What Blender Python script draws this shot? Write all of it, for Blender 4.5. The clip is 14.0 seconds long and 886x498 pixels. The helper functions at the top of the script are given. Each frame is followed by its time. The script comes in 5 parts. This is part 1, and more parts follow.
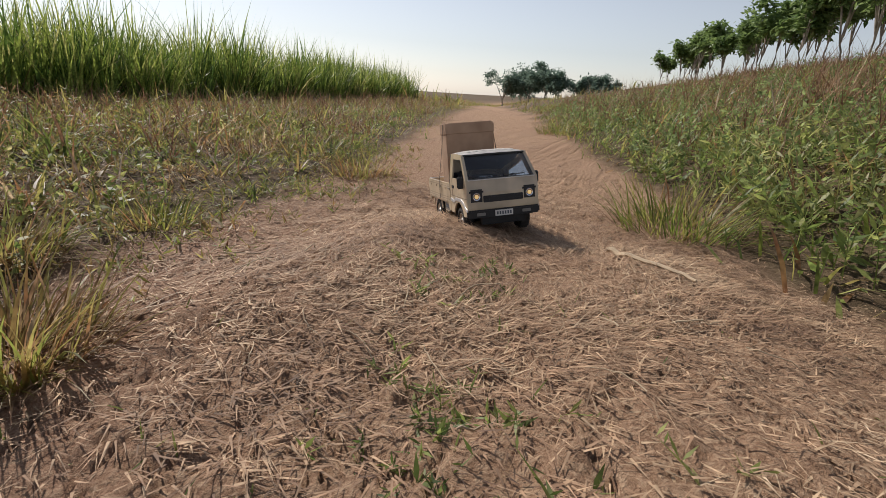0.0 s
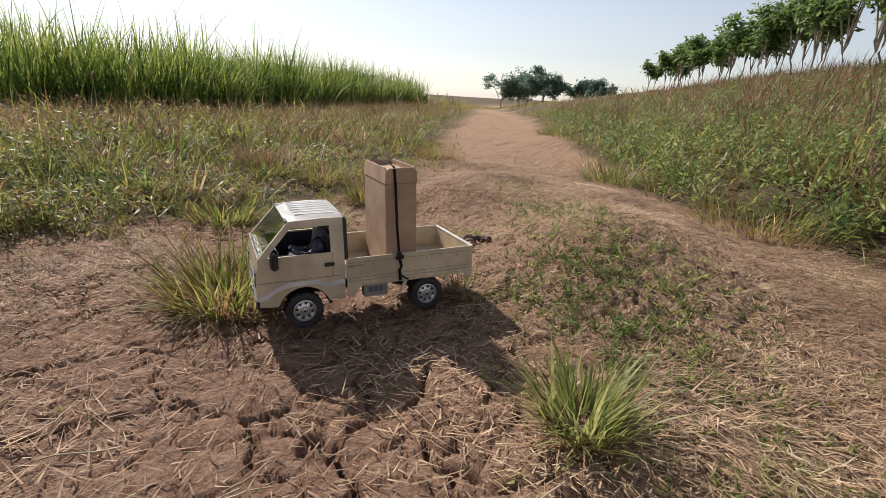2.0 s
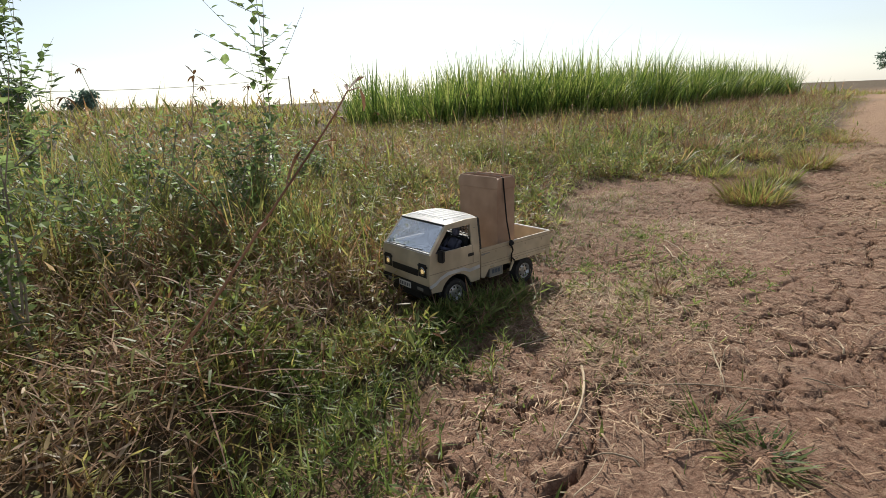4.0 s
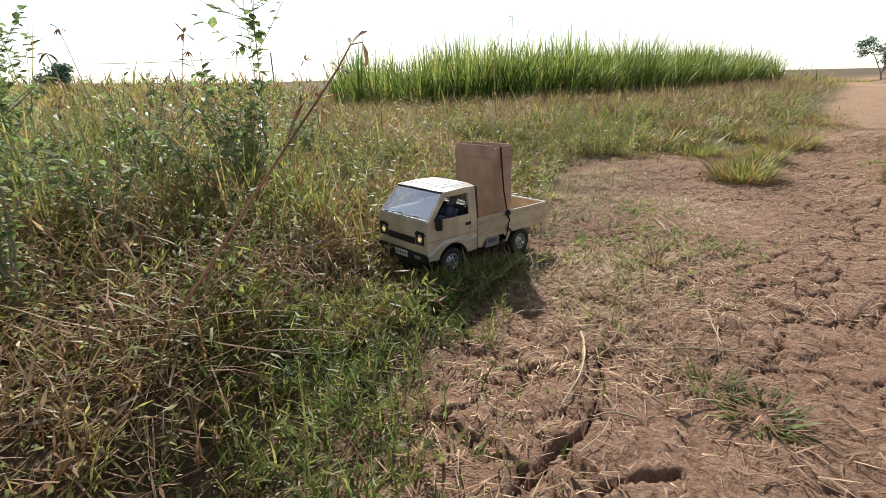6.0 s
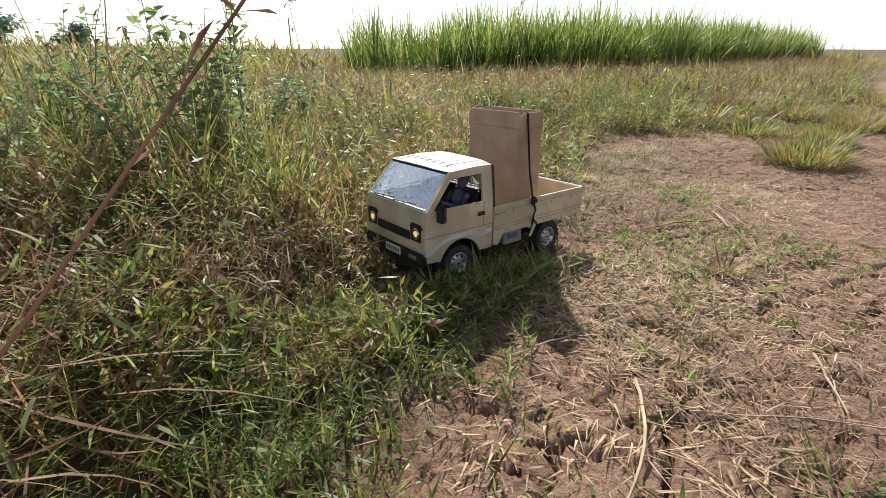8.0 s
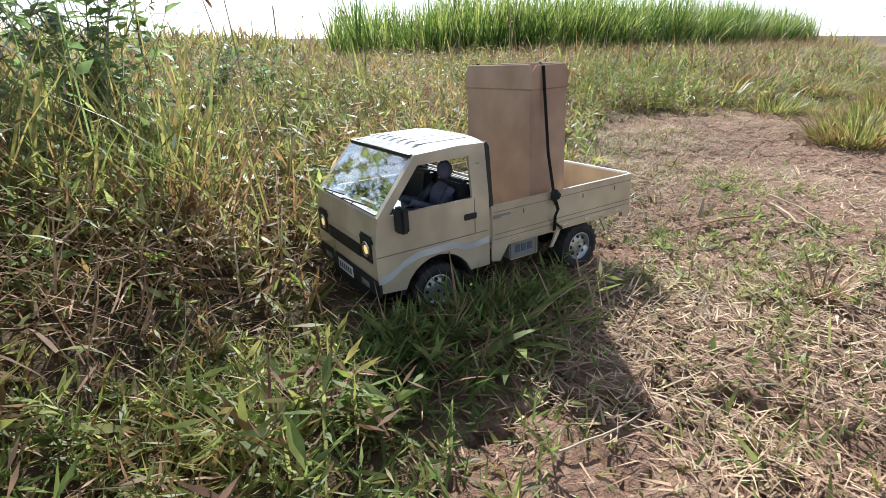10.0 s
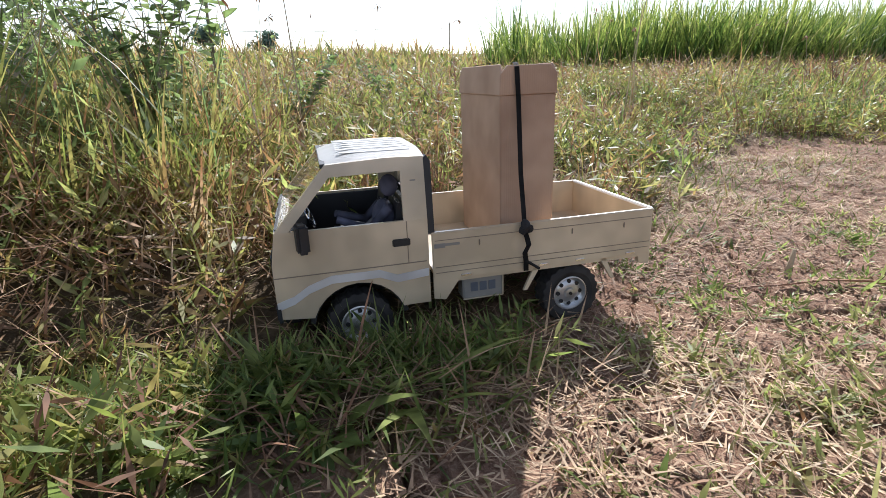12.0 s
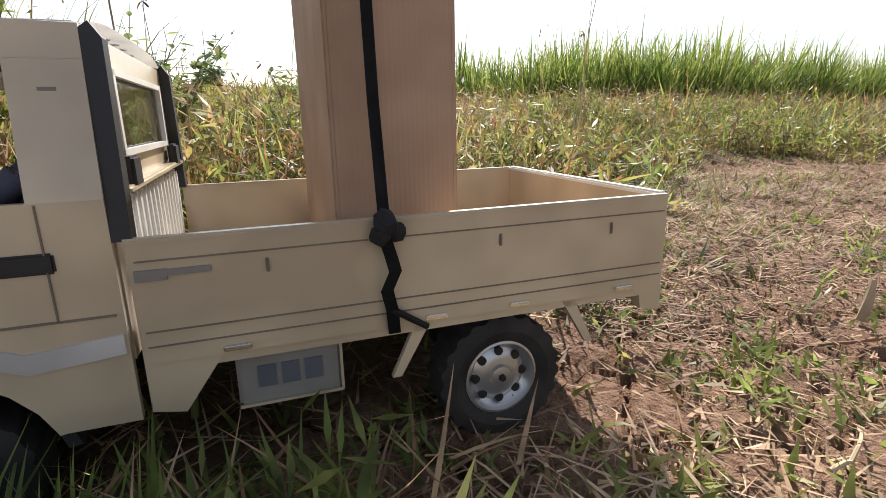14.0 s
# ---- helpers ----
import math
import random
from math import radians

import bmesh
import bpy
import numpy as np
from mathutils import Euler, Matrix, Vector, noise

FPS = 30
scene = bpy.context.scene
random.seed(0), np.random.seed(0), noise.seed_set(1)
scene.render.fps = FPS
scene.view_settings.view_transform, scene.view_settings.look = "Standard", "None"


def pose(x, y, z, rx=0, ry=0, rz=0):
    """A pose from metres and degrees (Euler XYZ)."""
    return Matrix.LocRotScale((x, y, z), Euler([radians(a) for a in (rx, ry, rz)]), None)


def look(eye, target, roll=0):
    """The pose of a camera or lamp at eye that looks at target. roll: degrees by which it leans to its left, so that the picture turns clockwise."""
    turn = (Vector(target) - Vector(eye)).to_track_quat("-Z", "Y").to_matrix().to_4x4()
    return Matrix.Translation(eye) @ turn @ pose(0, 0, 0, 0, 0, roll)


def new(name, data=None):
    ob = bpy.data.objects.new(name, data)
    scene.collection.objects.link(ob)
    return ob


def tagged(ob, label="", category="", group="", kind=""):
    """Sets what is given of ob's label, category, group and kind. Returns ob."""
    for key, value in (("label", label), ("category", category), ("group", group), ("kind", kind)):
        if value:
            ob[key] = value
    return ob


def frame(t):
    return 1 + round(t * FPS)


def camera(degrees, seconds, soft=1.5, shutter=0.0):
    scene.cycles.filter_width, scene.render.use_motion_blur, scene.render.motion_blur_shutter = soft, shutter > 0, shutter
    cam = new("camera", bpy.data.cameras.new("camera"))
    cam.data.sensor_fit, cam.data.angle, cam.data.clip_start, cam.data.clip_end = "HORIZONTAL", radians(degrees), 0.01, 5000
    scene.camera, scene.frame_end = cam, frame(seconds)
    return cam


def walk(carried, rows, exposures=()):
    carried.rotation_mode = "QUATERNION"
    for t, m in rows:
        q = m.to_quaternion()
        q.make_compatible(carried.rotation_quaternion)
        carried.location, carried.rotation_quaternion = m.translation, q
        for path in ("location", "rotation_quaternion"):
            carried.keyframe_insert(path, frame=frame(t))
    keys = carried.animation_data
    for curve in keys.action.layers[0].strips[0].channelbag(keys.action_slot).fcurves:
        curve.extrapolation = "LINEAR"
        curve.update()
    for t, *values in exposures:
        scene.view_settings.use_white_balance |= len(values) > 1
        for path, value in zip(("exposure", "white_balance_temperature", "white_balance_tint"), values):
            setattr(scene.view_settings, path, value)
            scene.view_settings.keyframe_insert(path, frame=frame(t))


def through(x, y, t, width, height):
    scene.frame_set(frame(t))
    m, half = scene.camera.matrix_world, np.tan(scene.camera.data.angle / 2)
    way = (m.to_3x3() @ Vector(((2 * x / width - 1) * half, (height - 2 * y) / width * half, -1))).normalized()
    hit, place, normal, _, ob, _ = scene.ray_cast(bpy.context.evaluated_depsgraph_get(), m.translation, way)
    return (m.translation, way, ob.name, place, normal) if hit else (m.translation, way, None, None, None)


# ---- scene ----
cam = camera(81.4, 14.0, soft=0.8)
PATH = [
    (0, (1.675, -0.275, 0.295), (3.448, 0.434, -0.297), 3.6),
    (0.5, (1.431, -0.367, 0.313), (3.221, 0.295, -0.283), 3.3),
    (1, (1.136, -0.412, 0.332), (2.967, 0.158, -0.236), 2.3),
    (1.5, (0.836, -0.459, 0.327), (2.701, 0.006, -0.225), 3.7),
    (1.8, (0.588, -0.515, 0.354), (2.449, -0.059, -0.219), 5.4),
    (2, (0.507, -0.505, 0.355), (2.287, 0.197, -0.228), 3.7),
    (2.1, (0.421, -0.505, 0.367), (2.122, 0.359, -0.234), 2.6),
    (2.2, (0.336, -0.469, 0.368), (2.016, 0.428, -0.242), 3.4),
    (2.5, (0.121, -0.469, 0.377), (1.661, 0.658, -0.221), 0.4),
    (3, (-0.306, -0.56, 0.374), (0.912, 0.918, -0.205), -2.2),
    (3.2, (-0.461, -0.633, 0.388), (0.549, 0.993, -0.194), -3.1),
    (5.3, (-0.784, -0.782, 0.393), (0.309, 0.788, -0.192), -1.3),
    (5.5, (-0.771, -0.769, 0.394), (0.321, 0.796, -0.204), -1.7),
    (6, (-0.728, -0.732, 0.364), (0.343, 0.829, -0.279), -1.4),
    (6.5, (-0.724, -0.717, 0.373), (0.303, 0.867, -0.287), -1.4),
    (7, (-0.695, -0.676, 0.366), (0.326, 0.91, -0.3), -1.3),
    (7.5, (-0.635, -0.616, 0.349), (0.373, 0.961, -0.355), -0.9),
    (7.7, (-0.615, -0.593, 0.338), (0.39, 0.978, -0.384), -0.2),
    (9.8, (-0.452, -0.366, 0.256), (0.572, 1.171, -0.512), -0.3),
    (10, (-0.432, -0.361, 0.251), (0.594, 1.174, -0.519), -0.4),
    (10.5, (-0.4, -0.389, 0.242), (0.586, 1.1765, -0.52), -0.4),
    (11, (-0.321, -0.383, 0.224), (0.515, 1.273, -0.526), -1.1),
    (11.5, (-0.272, -0.401, 0.231), (0.287, 1.378, -0.492), -2.0),
    (12, (-0.228, -0.37, 0.234), (0.288, 1.423, -0.486), -0.5),
    (12.5, (-0.162, -0.294, 0.197), (0.361, 1.502, -0.51), 0.5),
    (13, (-0.107, -0.235, 0.164), (0.445, 1.592, -0.433), 0.8),
    (13.5, (-0.095, -0.199, 0.171), (0.472, 1.641, -0.371), 0.1),
    (14, (-0.094, -0.164, 0.14), (0.612, 1.616, -0.436), 0.8),
]
walk(cam, [(t, look(e, g, r)) for t, e, g, r in PATH],
     [(0.0, -0.16, 6450, 14), (1.0, -0.1, 6450, 14), (1.5, -0.04, 6450, 14), (2.0, 0.08, 6450, 13), (2.5, 0.0, 6450, 11), (3.2, 0.03, 6350, 8), (5.3, 0.2, 6300, 8), (6.0, 0.38, 6350, 9), (7.7, 0.52, 6250, 8), (9.8, 0.82, 5700, 6), (11.5, 0.86, 5750, 9), (12.5, 0.84, 6000, 13), (13.0, 0.62, 6300, 12), (13.5, 0.3, 6400, 12), (14.0, 0.65, 6450, 13)])


# ---- light ----
SUN_BEARING, SUN_HEIGHT = 61.0, 39.0
world = bpy.data.worlds.new("sky")
scene.world = world
world.use_nodes = True
wn = world.node_tree.nodes
sky = wn.new("ShaderNodeTexSky")
sky.sky_type = "NISHITA"
sky.sun_disc = False
sky.sun_elevation = radians(SUN_HEIGHT)
sky.sun_rotation = radians(90.0 - SUN_BEARING)
sky.air_density = 1.0
sky.dust_density = 0.4
sky.ozone_density = 1.5
wn["Background"].inputs["Strength"].default_value = 0.112
haze = wn.new("ShaderNodeHueSaturation")
haze.inputs["Saturation"].default_value = 0.5
world.node_tree.links.new(sky.outputs["Color"], haze.inputs["Color"])
world.node_tree.links.new(haze.outputs["Color"], wn["Background"].inputs["Color"])

sun_data = bpy.data.lights.new("sun", "SUN")
sun_data.energy = 5.0
sun_data.angle = radians(0.6)
sun_data.color = (1.0, 0.94, 0.85)
sun = new("sun", sun_data)
sb, sh = radians(SUN_BEARING), radians(SUN_HEIGHT)
sun.matrix_world = look((20 * math.cos(sb) * math.cos(sh), 20 * math.sin(sb) * math.cos(sh), 20 * math.sin(sh)), (0, 0, 0))


# ---- materials ----
def material(name):
    m = bpy.data.materials.new(name)
    m.use_nodes = True
    return m, m.node_tree.nodes, m.node_tree.links, m.node_tree.nodes["Principled BSDF"]


def plain(name, colour, rough=0.5, metal=0.0, grain=0.06, scale=120.0, bump=0.1, coat=0.0):
    """Paint, plastic or metal with fine grain and broad grime."""
    m, n, l, p = material(name)
    co = n.new("ShaderNodeTexCoord")
    fine, broad = n.new("ShaderNodeTexNoise"), n.new("ShaderNodeTexNoise")
    fine.inputs["Scale"].default_value, broad.inputs["Scale"].default_value = scale * 6, scale * 0.35
    fine.inputs["Detail"].default_value = 4
    l.new(co.outputs["Object"], fine.inputs["Vector"])
    l.new(co.outputs["Object"], broad.inputs["Vector"])
    mix = n.new("ShaderNodeMix")
    mix.data_type = "RGBA"
    mix.inputs["A"].default_value = (*[c * (1 - grain * 3) for c in colour], 1)
    mix.inputs["B"].default_value = (*[min(1, c * (1 + grain)) for c in colour], 1)
    ramp = n.new("ShaderNodeMapRange")
    ramp.inputs["From Min"].default_value, ramp.inputs["From Max"].default_value = 0.35, 0.6
    l.new(broad.outputs["Fac"], ramp.inputs["Value"])
    l.new(ramp.outputs["Result"], mix.inputs["Factor"])
    l.new(mix.outputs["Result"], p.inputs["Base Color"])
    rr = n.new("ShaderNodeMapRange")
    rr.inputs["To Min"].default_value, rr.inputs["To Max"].default_value = rough * 0.8, min(1, rough * 1.3)
    l.new(broad.outputs["Fac"], rr.inputs["Value"])
    l.new(rr.outputs["Result"], p.inputs["Roughness"])
    p.inputs["Metallic"].default_value = metal
    p.inputs["Coat Weight"].default_value = coat
    p.inputs["Coat Roughness"].default_value = 0.2
    b = n.new("ShaderNodeBump")
    b.inputs["Strength"].default_value = bump
    b.inputs["Distance"].default_value = 0.0006
    l.new(fine.outputs["Fac"], b.inputs["Height"])
    l.new(b.outputs["Normal"], p.inputs["Normal"])
    return m


def leafy(name, stops, through=0.35, rough=0.46, patchy_share=0.5):
    """Blades and leaves: each one takes its own colour from the stops; light passes through."""
    m, n, l, p = material(name)
    geo = n.new("ShaderNodeNewGeometry")
    ramp = n.new("ShaderNodeValToRGB")
    e = ramp.color_ramp.elements
    e[0].position, e[0].color = stops[0][0], (*stops[0][1], 1)
    e[1].position, e[1].color = stops[-1][0], (*stops[-1][1], 1)
    for pos, col in stops[1:-1]:
        x = e.new(pos)
        x.color = (*col, 1)
    patch = n.new("ShaderNodeTexNoise")
    patch.inputs["Scale"].default_value, patch.inputs["Detail"].default_value, patch.inputs["Roughness"].default_value = 2.6, 4, 0.6
    l.new(geo.outputs["Position"], patch.inputs["Vector"])
    pm = n.new("ShaderNodeMapRange")
    pm.inputs["From Min"].default_value, pm.inputs["From Max"].default_value = 0.36, 0.64
    pm.inputs["To Min"].default_value, pm.inputs["To Max"].default_value = 0.0, 1.0
    l.new(patch.outputs["Fac"], pm.inputs["Value"])
    blend = n.new("ShaderNodeMix")
    blend.inputs["Factor"].default_value = patchy_share
    l.new(geo.outputs["Random Per Island"], blend.inputs["A"])
    l.new(pm.outputs["Result"], blend.inputs["B"])
    l.new(blend.outputs["Result"], ramp.inputs["Fac"])
    noise_t = n.new("ShaderNodeTexNoise")
    noise_t.inputs["Scale"].default_value = 60
    l.new(geo.outputs["Position"], noise_t.inputs["Vector"])
    hsv = n.new("ShaderNodeHueSaturation")
    mr = n.new("ShaderNodeMapRange")
    mr.inputs["From Min"].default_value, mr.inputs["From Max"].default_value = 0.3, 0.7
    mr.inputs["To Min"].default_value, mr.inputs["To Max"].default_value = 0.5, 1.45
    l.new(noise_t.outputs["Fac"], mr.inputs["Value"])
    l.new(mr.outputs["Result"], hsv.inputs["Value"])
    l.new(ramp.outputs["Color"], hsv.inputs["Color"])
    l.new(hsv.outputs["Color"], p.inputs["Base Color"])
    p.inputs["Roughness"].default_value = rough
    p.inputs["Specular IOR Level"].default_value = 0.4
    tr = n.new("ShaderNodeBsdfTranslucent")
    l.new(hsv.outputs["Color"], tr.inputs["Color"])
    ms = n.new("ShaderNodeMixShader")
    ms.inputs["Fac"].default_value = through
    out = n["Material Output"]
    l.new(p.outputs["BSDF"], ms.inputs[1])
    l.new(tr.outputs["BSDF"], ms.inputs[2])
    l.new(ms.outputs["Shader"], out.inputs["Surface"])
    return m


def soil_material():
    """Reddish dry laterite, paler where trodden, with clods and fine grit; earth under the grass is darker brown."""
    m, n, l, p = material("dry_red_soil")
    geo = n.new("ShaderNodeNewGeometry")
    at = n.new("ShaderNodeAttribute")
    at.attribute_name = "dirt"
    def noise_at(scale, detail=6, rough=0.6):
        t = n.new("ShaderNodeTexNoise")
        t.inputs["Scale"].default_value, t.inputs["Detail"].default_value, t.inputs["Roughness"].default_value = scale, detail, rough
        l.new(geo.outputs["Position"], t.inputs["Vector"])
        return t
    a, b, c = noise_at(2.2), noise_at(26, 8, 0.72), noise_at(150, 5, 0.75)
    def ramp_of(src, stops):
        r = n.new("ShaderNodeValToRGB")
        e = r.color_ramp.elements
        e[0].position, e[0].color = stops[0][0], (*stops[0][1], 1)
        e[1].position, e[1].color = stops[-1][0], (*stops[-1][1], 1)
        for pos, col in stops[1:-1]:
            e.new(pos).color = (*col, 1)
        l.new(src, r.inputs["Fac"])
        return r.outputs["Color"]
    base = ramp_of(a.outputs["Fac"], [(0.3, (0.19, 0.098, 0.064)), (0.5, (0.32, 0.18, 0.125)), (0.7, (0.43, 0.28, 0.2))])
    var = ramp_of(b.outputs["Fac"], [(0.36, (0.11, 0.055, 0.035)), (0.5, (0.34, 0.2, 0.135)), (0.64, (0.56, 0.39, 0.27))])
    grit = ramp_of(c.outputs["Fac"], [(0.3, (0.1, 0.055, 0.035)), (0.5, (0.34, 0.2, 0.13)), (0.7, (0.6, 0.44, 0.3))])
    def mixc(f, x, y):
        k = n.new("ShaderNodeMix")
        k.data_type = "RGBA"
        k.inputs["Factor"].default_value = f
        l.new(x, k.inputs["A"])
        l.new(y, k.inputs["B"])
        return k
    m1 = mixc(0.5, base, var)
    m2 = mixc(0.5, m1.outputs["Result"], grit)
    earth = ramp_of(b.outputs["Fac"], [(0.3, (0.05, 0.034, 0.02)), (0.5, (0.12, 0.085, 0.05)), (0.7, (0.23, 0.17, 0.1))])
    chaff = ramp_of(c.outputs["Fac"], [(0.3, (0.18, 0.095, 0.055)), (0.5, (0.41, 0.26, 0.16)), (0.7, (0.61, 0.44, 0.29))])
    dusty = n.new("ShaderNodeAttribute")
    dusty.attribute_name = "dust"
    md = mixc(0.5, m2.outputs["Result"], chaff)
    l.new(dusty.outputs["Fac"], md.inputs["Factor"])
    m3 = mixc(0.5, earth, md.outputs["Result"])
    l.new(at.outputs["Fac"], m3.inputs["Factor"])
    l.new(m3.outputs["Result"], p.inputs["Base Color"])
    p.inputs["Roughness"].default_value = 0.92
    p.inputs["Specular IOR Level"].default_value = 0.15
    add = n.new("ShaderNodeMath")
    l.new(b.outputs["Fac"], add.inputs[0])
    mul = n.new("ShaderNodeMath")
    mul.operation = "MULTIPLY"
    mul.inputs[1].default_value = 0.5
    l.new(c.outputs["Fac"], mul.inputs[0])
    l.new(mul.outputs["Value"], add.inputs[1])
    bp = n.new("ShaderNodeBump")
    bp.inputs["Strength"].default_value, bp.inputs["Distance"].default_value = 1.0, 0.016
    l.new(add.outputs["Value"], bp.inputs["Height"])
    l.new(bp.outputs["Normal"], p.inputs["Normal"])
    return m


def cardboard_material():
    m, n, l, p = material("brown_cardboard")
    co = n.new("ShaderNodeTexCoord")
    w = n.new("ShaderNodeTexWave")
    w.inputs["Scale"].default_value, w.inputs["Distortion"].default_value = 160, 1.0
    mp = n.new("ShaderNodeMapping")
    l.new(co.outputs["Object"], mp.inputs["Vector"])
    mp.inputs["Scale"].default_value = (1, 1, 0.02)
    l.new(mp.outputs["Vector"], w.inputs["Vector"])
    t = n.new("ShaderNodeTexNoise")
    t.inputs["Scale"].default_value = 28
    l.new(co.outputs["Object"], t.inputs["Vector"])
    r = n.new("ShaderNodeValToRGB")
    e = r.color_ramp.elements
    e[0].position, e[0].color = 0.3, (0.34, 0.215, 0.14, 1)
    e[1].position, e[1].color = 0.7, (0.46, 0.31, 0.21, 1)
    l.new(t.outputs["Fac"], r.inputs["Fac"])
    l.new(r.outputs["Color"], p.inputs["Base Color"])
    p.inputs["Roughness"].default_value = 0.8
    b = n.new("ShaderNodeBump")
    b.inputs["Strength"].default_value, b.inputs["Distance"].default_value = 0.15, 0.0005
    l.new(w.outputs["Fac"], b.inputs["Height"])
    l.new(b.outputs["Normal"], p.inputs["Normal"])
    return m


def glass_material():
    m, n, l, p = material("clear_plastic_glazing")
    p.inputs["Base Color"].default_value = (0.3, 0.33, 0.36, 1)
    p.inputs["Roughness"].default_value = 0.04
    p.inputs["Transmission Weight"].default_value = 1.0
    p.inputs["IOR"].default_value = 1.32
    return m


def glow(name, colour, strength):
    m, n, l, p = material(name)
    p.inputs["Base Color"].default_value = (*colour, 1)
    p.inputs["Emission Color"].default_value = (*colour, 1)
    p.inputs["Emission Strength"].default_value = strength
    return m


SEAM = plain("brown_seam", (0.2, 0.16, 0.12), 0.6)
PAINT = plain("cream_paint", (0.58, 0.472, 0.325), 0.42, grain=0.08, scale=60, coat=0.8)
ROOFP = plain("white_paint", (0.78, 0.76, 0.72), 0.4, grain=0.05, scale=60, coat=0.3)
SILVER = plain("silver_paint", (0.62, 0.63, 0.64), 0.35, metal=0.3, scale=80)
CHROME = plain("chrome", (0.75, 0.75, 0.76), 0.22, metal=1.0, scale=80)
BLACK = plain("black_plastic", (0.018, 0.018, 0.02), 0.5, grain=0.1)
RUBBER = plain("dusty_rubber", (0.035, 0.031, 0.028), 0.85, grain=0.2, bump=0.4)
CHASSIS = plain("dark_chassis", (0.02, 0.019, 0.018), 0.7, grain=0.15)
GREYBOX = plain("grey_plate", (0.24, 0.225, 0.2), 0.5)
BARS = plain("dark_print", (0.1, 0.11, 0.13), 0.6)
STRAP = plain("black_webbing", (0.016, 0.015, 0.016), 0.9, grain=0.2, bump=0.5)
CLOTH = plain("doll_cloth", (0.085, 0.085, 0.12), 0.85, grain=0.3)
CARD = cardboard_material()
GLASS = glass_material()
LAMP = glow("lamp_glow", (1.0, 0.66, 0.28), 0.45)
RIM = plain("silver_rim", (0.62, 0.61, 0.6), 0.3, metal=0.75, scale=80)
SOIL = soil_material()
GREEN = leafy("green_blades", [(0.0, (0.08, 0.13, 0.035)), (0.35, (0.19, 0.25, 0.065)), (0.65, (0.33, 0.36, 0.11)), (1.0, (0.52, 0.45, 0.21))], 0.58)
MIXED = leafy("mixed_blades", [(0.0, (0.07, 0.11, 0.025)), (0.28, (0.2, 0.24, 0.05)), (0.5, (0.36, 0.32, 0.1)), (0.72, (0.26, 0.13, 0.06)), (1.0, (0.62, 0.5, 0.3))], 0.6)
DRY = leafy("dry_blades", [(0.0, (0.13, 0.058, 0.032)), (0.4, (0.29, 0.155, 0.085)), (0.75, (0.46, 0.32, 0.18)), (1.0, (0.62, 0.49, 0.33))], 0.15, 0.7)
BRAMBLE = leafy("red_brown_stalks", [(0.0, (0.1, 0.045, 0.028)), (0.45, (0.27, 0.145, 0.08)), (0.8, (0.46, 0.31, 0.19)), (1.0, (0.72, 0.59, 0.43))], 0.3, 0.7)
STRAWM = leafy("straw", [(0.0, (0.1, 0.052, 0.03)), (0.35, (0.32, 0.195, 0.115)), (0.75, (0.53, 0.375, 0.23)), (1.0, (0.68, 0.53, 0.36))], 0.08, 0.75)
CANE = leafy("cane_blades", [(0.0, (0.035, 0.08, 0.02)), (0.35, (0.13, 0.205, 0.04)), (0.7, (0.34, 0.41, 0.085)), (1.0, (0.6, 0.54, 0.22))], 0.45, patchy_share=0.3)
LEAF = leafy("weed_leaves", [(0.0, (0.11, 0.175, 0.055)), (0.6, (0.25, 0.33, 0.115)), (1.0, (0.42, 0.46, 0.2))], 0.58)
FARLEAF = leafy("tree_leaves", [(0.0, (0.07, 0.135, 0.04)), (1.0, (0.33, 0.44, 0.15))], 0.45, patchy_share=0.2)
# aerial haze painted into the leaf colour: paler and bluer than the near trees
HAZYLEAF = leafy("haze_tinted_leaves", [(0.0, (0.12, 0.19, 0.15)), (1.0, (0.26, 0.35, 0.26))], 0.5, 0.9, 0.2)
SCRAP = plain("dark_bark_scrap", (0.19, 0.13, 0.1), 0.9, grain=0.25, scale=40, bump=0.6)
BARK = plain("grey_bark", (0.4, 0.34, 0.27), 0.9, grain=0.2, scale=20, bump=0.5)
REDSTEM = plain("red_brown_stem", (0.3, 0.15, 0.085), 0.75, grain=0.15, scale=30)
WOOD = plain("orange_wood", (0.55, 0.3, 0.1), 0.7, grain=0.15, scale=12)


# ---- building helpers ----
def part(name, bm, mat, parent=None, label=""):
    me = bpy.data.meshes.new(name)
    bm.to_mesh(me)
    bm.free()
    me.materials.append(mat)
    ob = new(name, me)
    ob.parent = parent
    if label:
        tagged(ob, label)
    return ob


def smooth(ob, angle=35):
    ob.data.polygons.foreach_set("use_smooth", [True] * len(ob.data.polygons))
    ob.data.set_sharp_from_angle(angle=radians(angle))
    return ob


def bev(bm, width, edges=None, segs=2):
    bmesh.ops.bevel(bm, geom=edges or bm.edges[:], offset=width, segments=segs, affect="EDGES", clamp_overlap=True)
    return bm


def add_box(bm, c, s, rot=None, bevel=0.0):
    """A box of size s round c in bm."""
    b = bmesh.new()
    bmesh.ops.create_cube(b, size=1.0)
    bmesh.ops.scale(b, vec=s, verts=b.verts)
    if bevel:
        bev(b, bevel)
    m = Matrix.Translation(c) @ (rot.to_4x4() if rot else Matrix())
    bmesh.ops.transform(b, matrix=m, verts=b.verts)
    me = bpy.data.meshes.new("tmp")
    b.to_mesh(me)
    b.free()
    bm.from_mesh(me)
    bpy.data.meshes.remove(me)
    return bm


def box(c, s, rot=None, bevel=0.0):
    return add_box(bmesh.new(), c, s, rot, bevel)


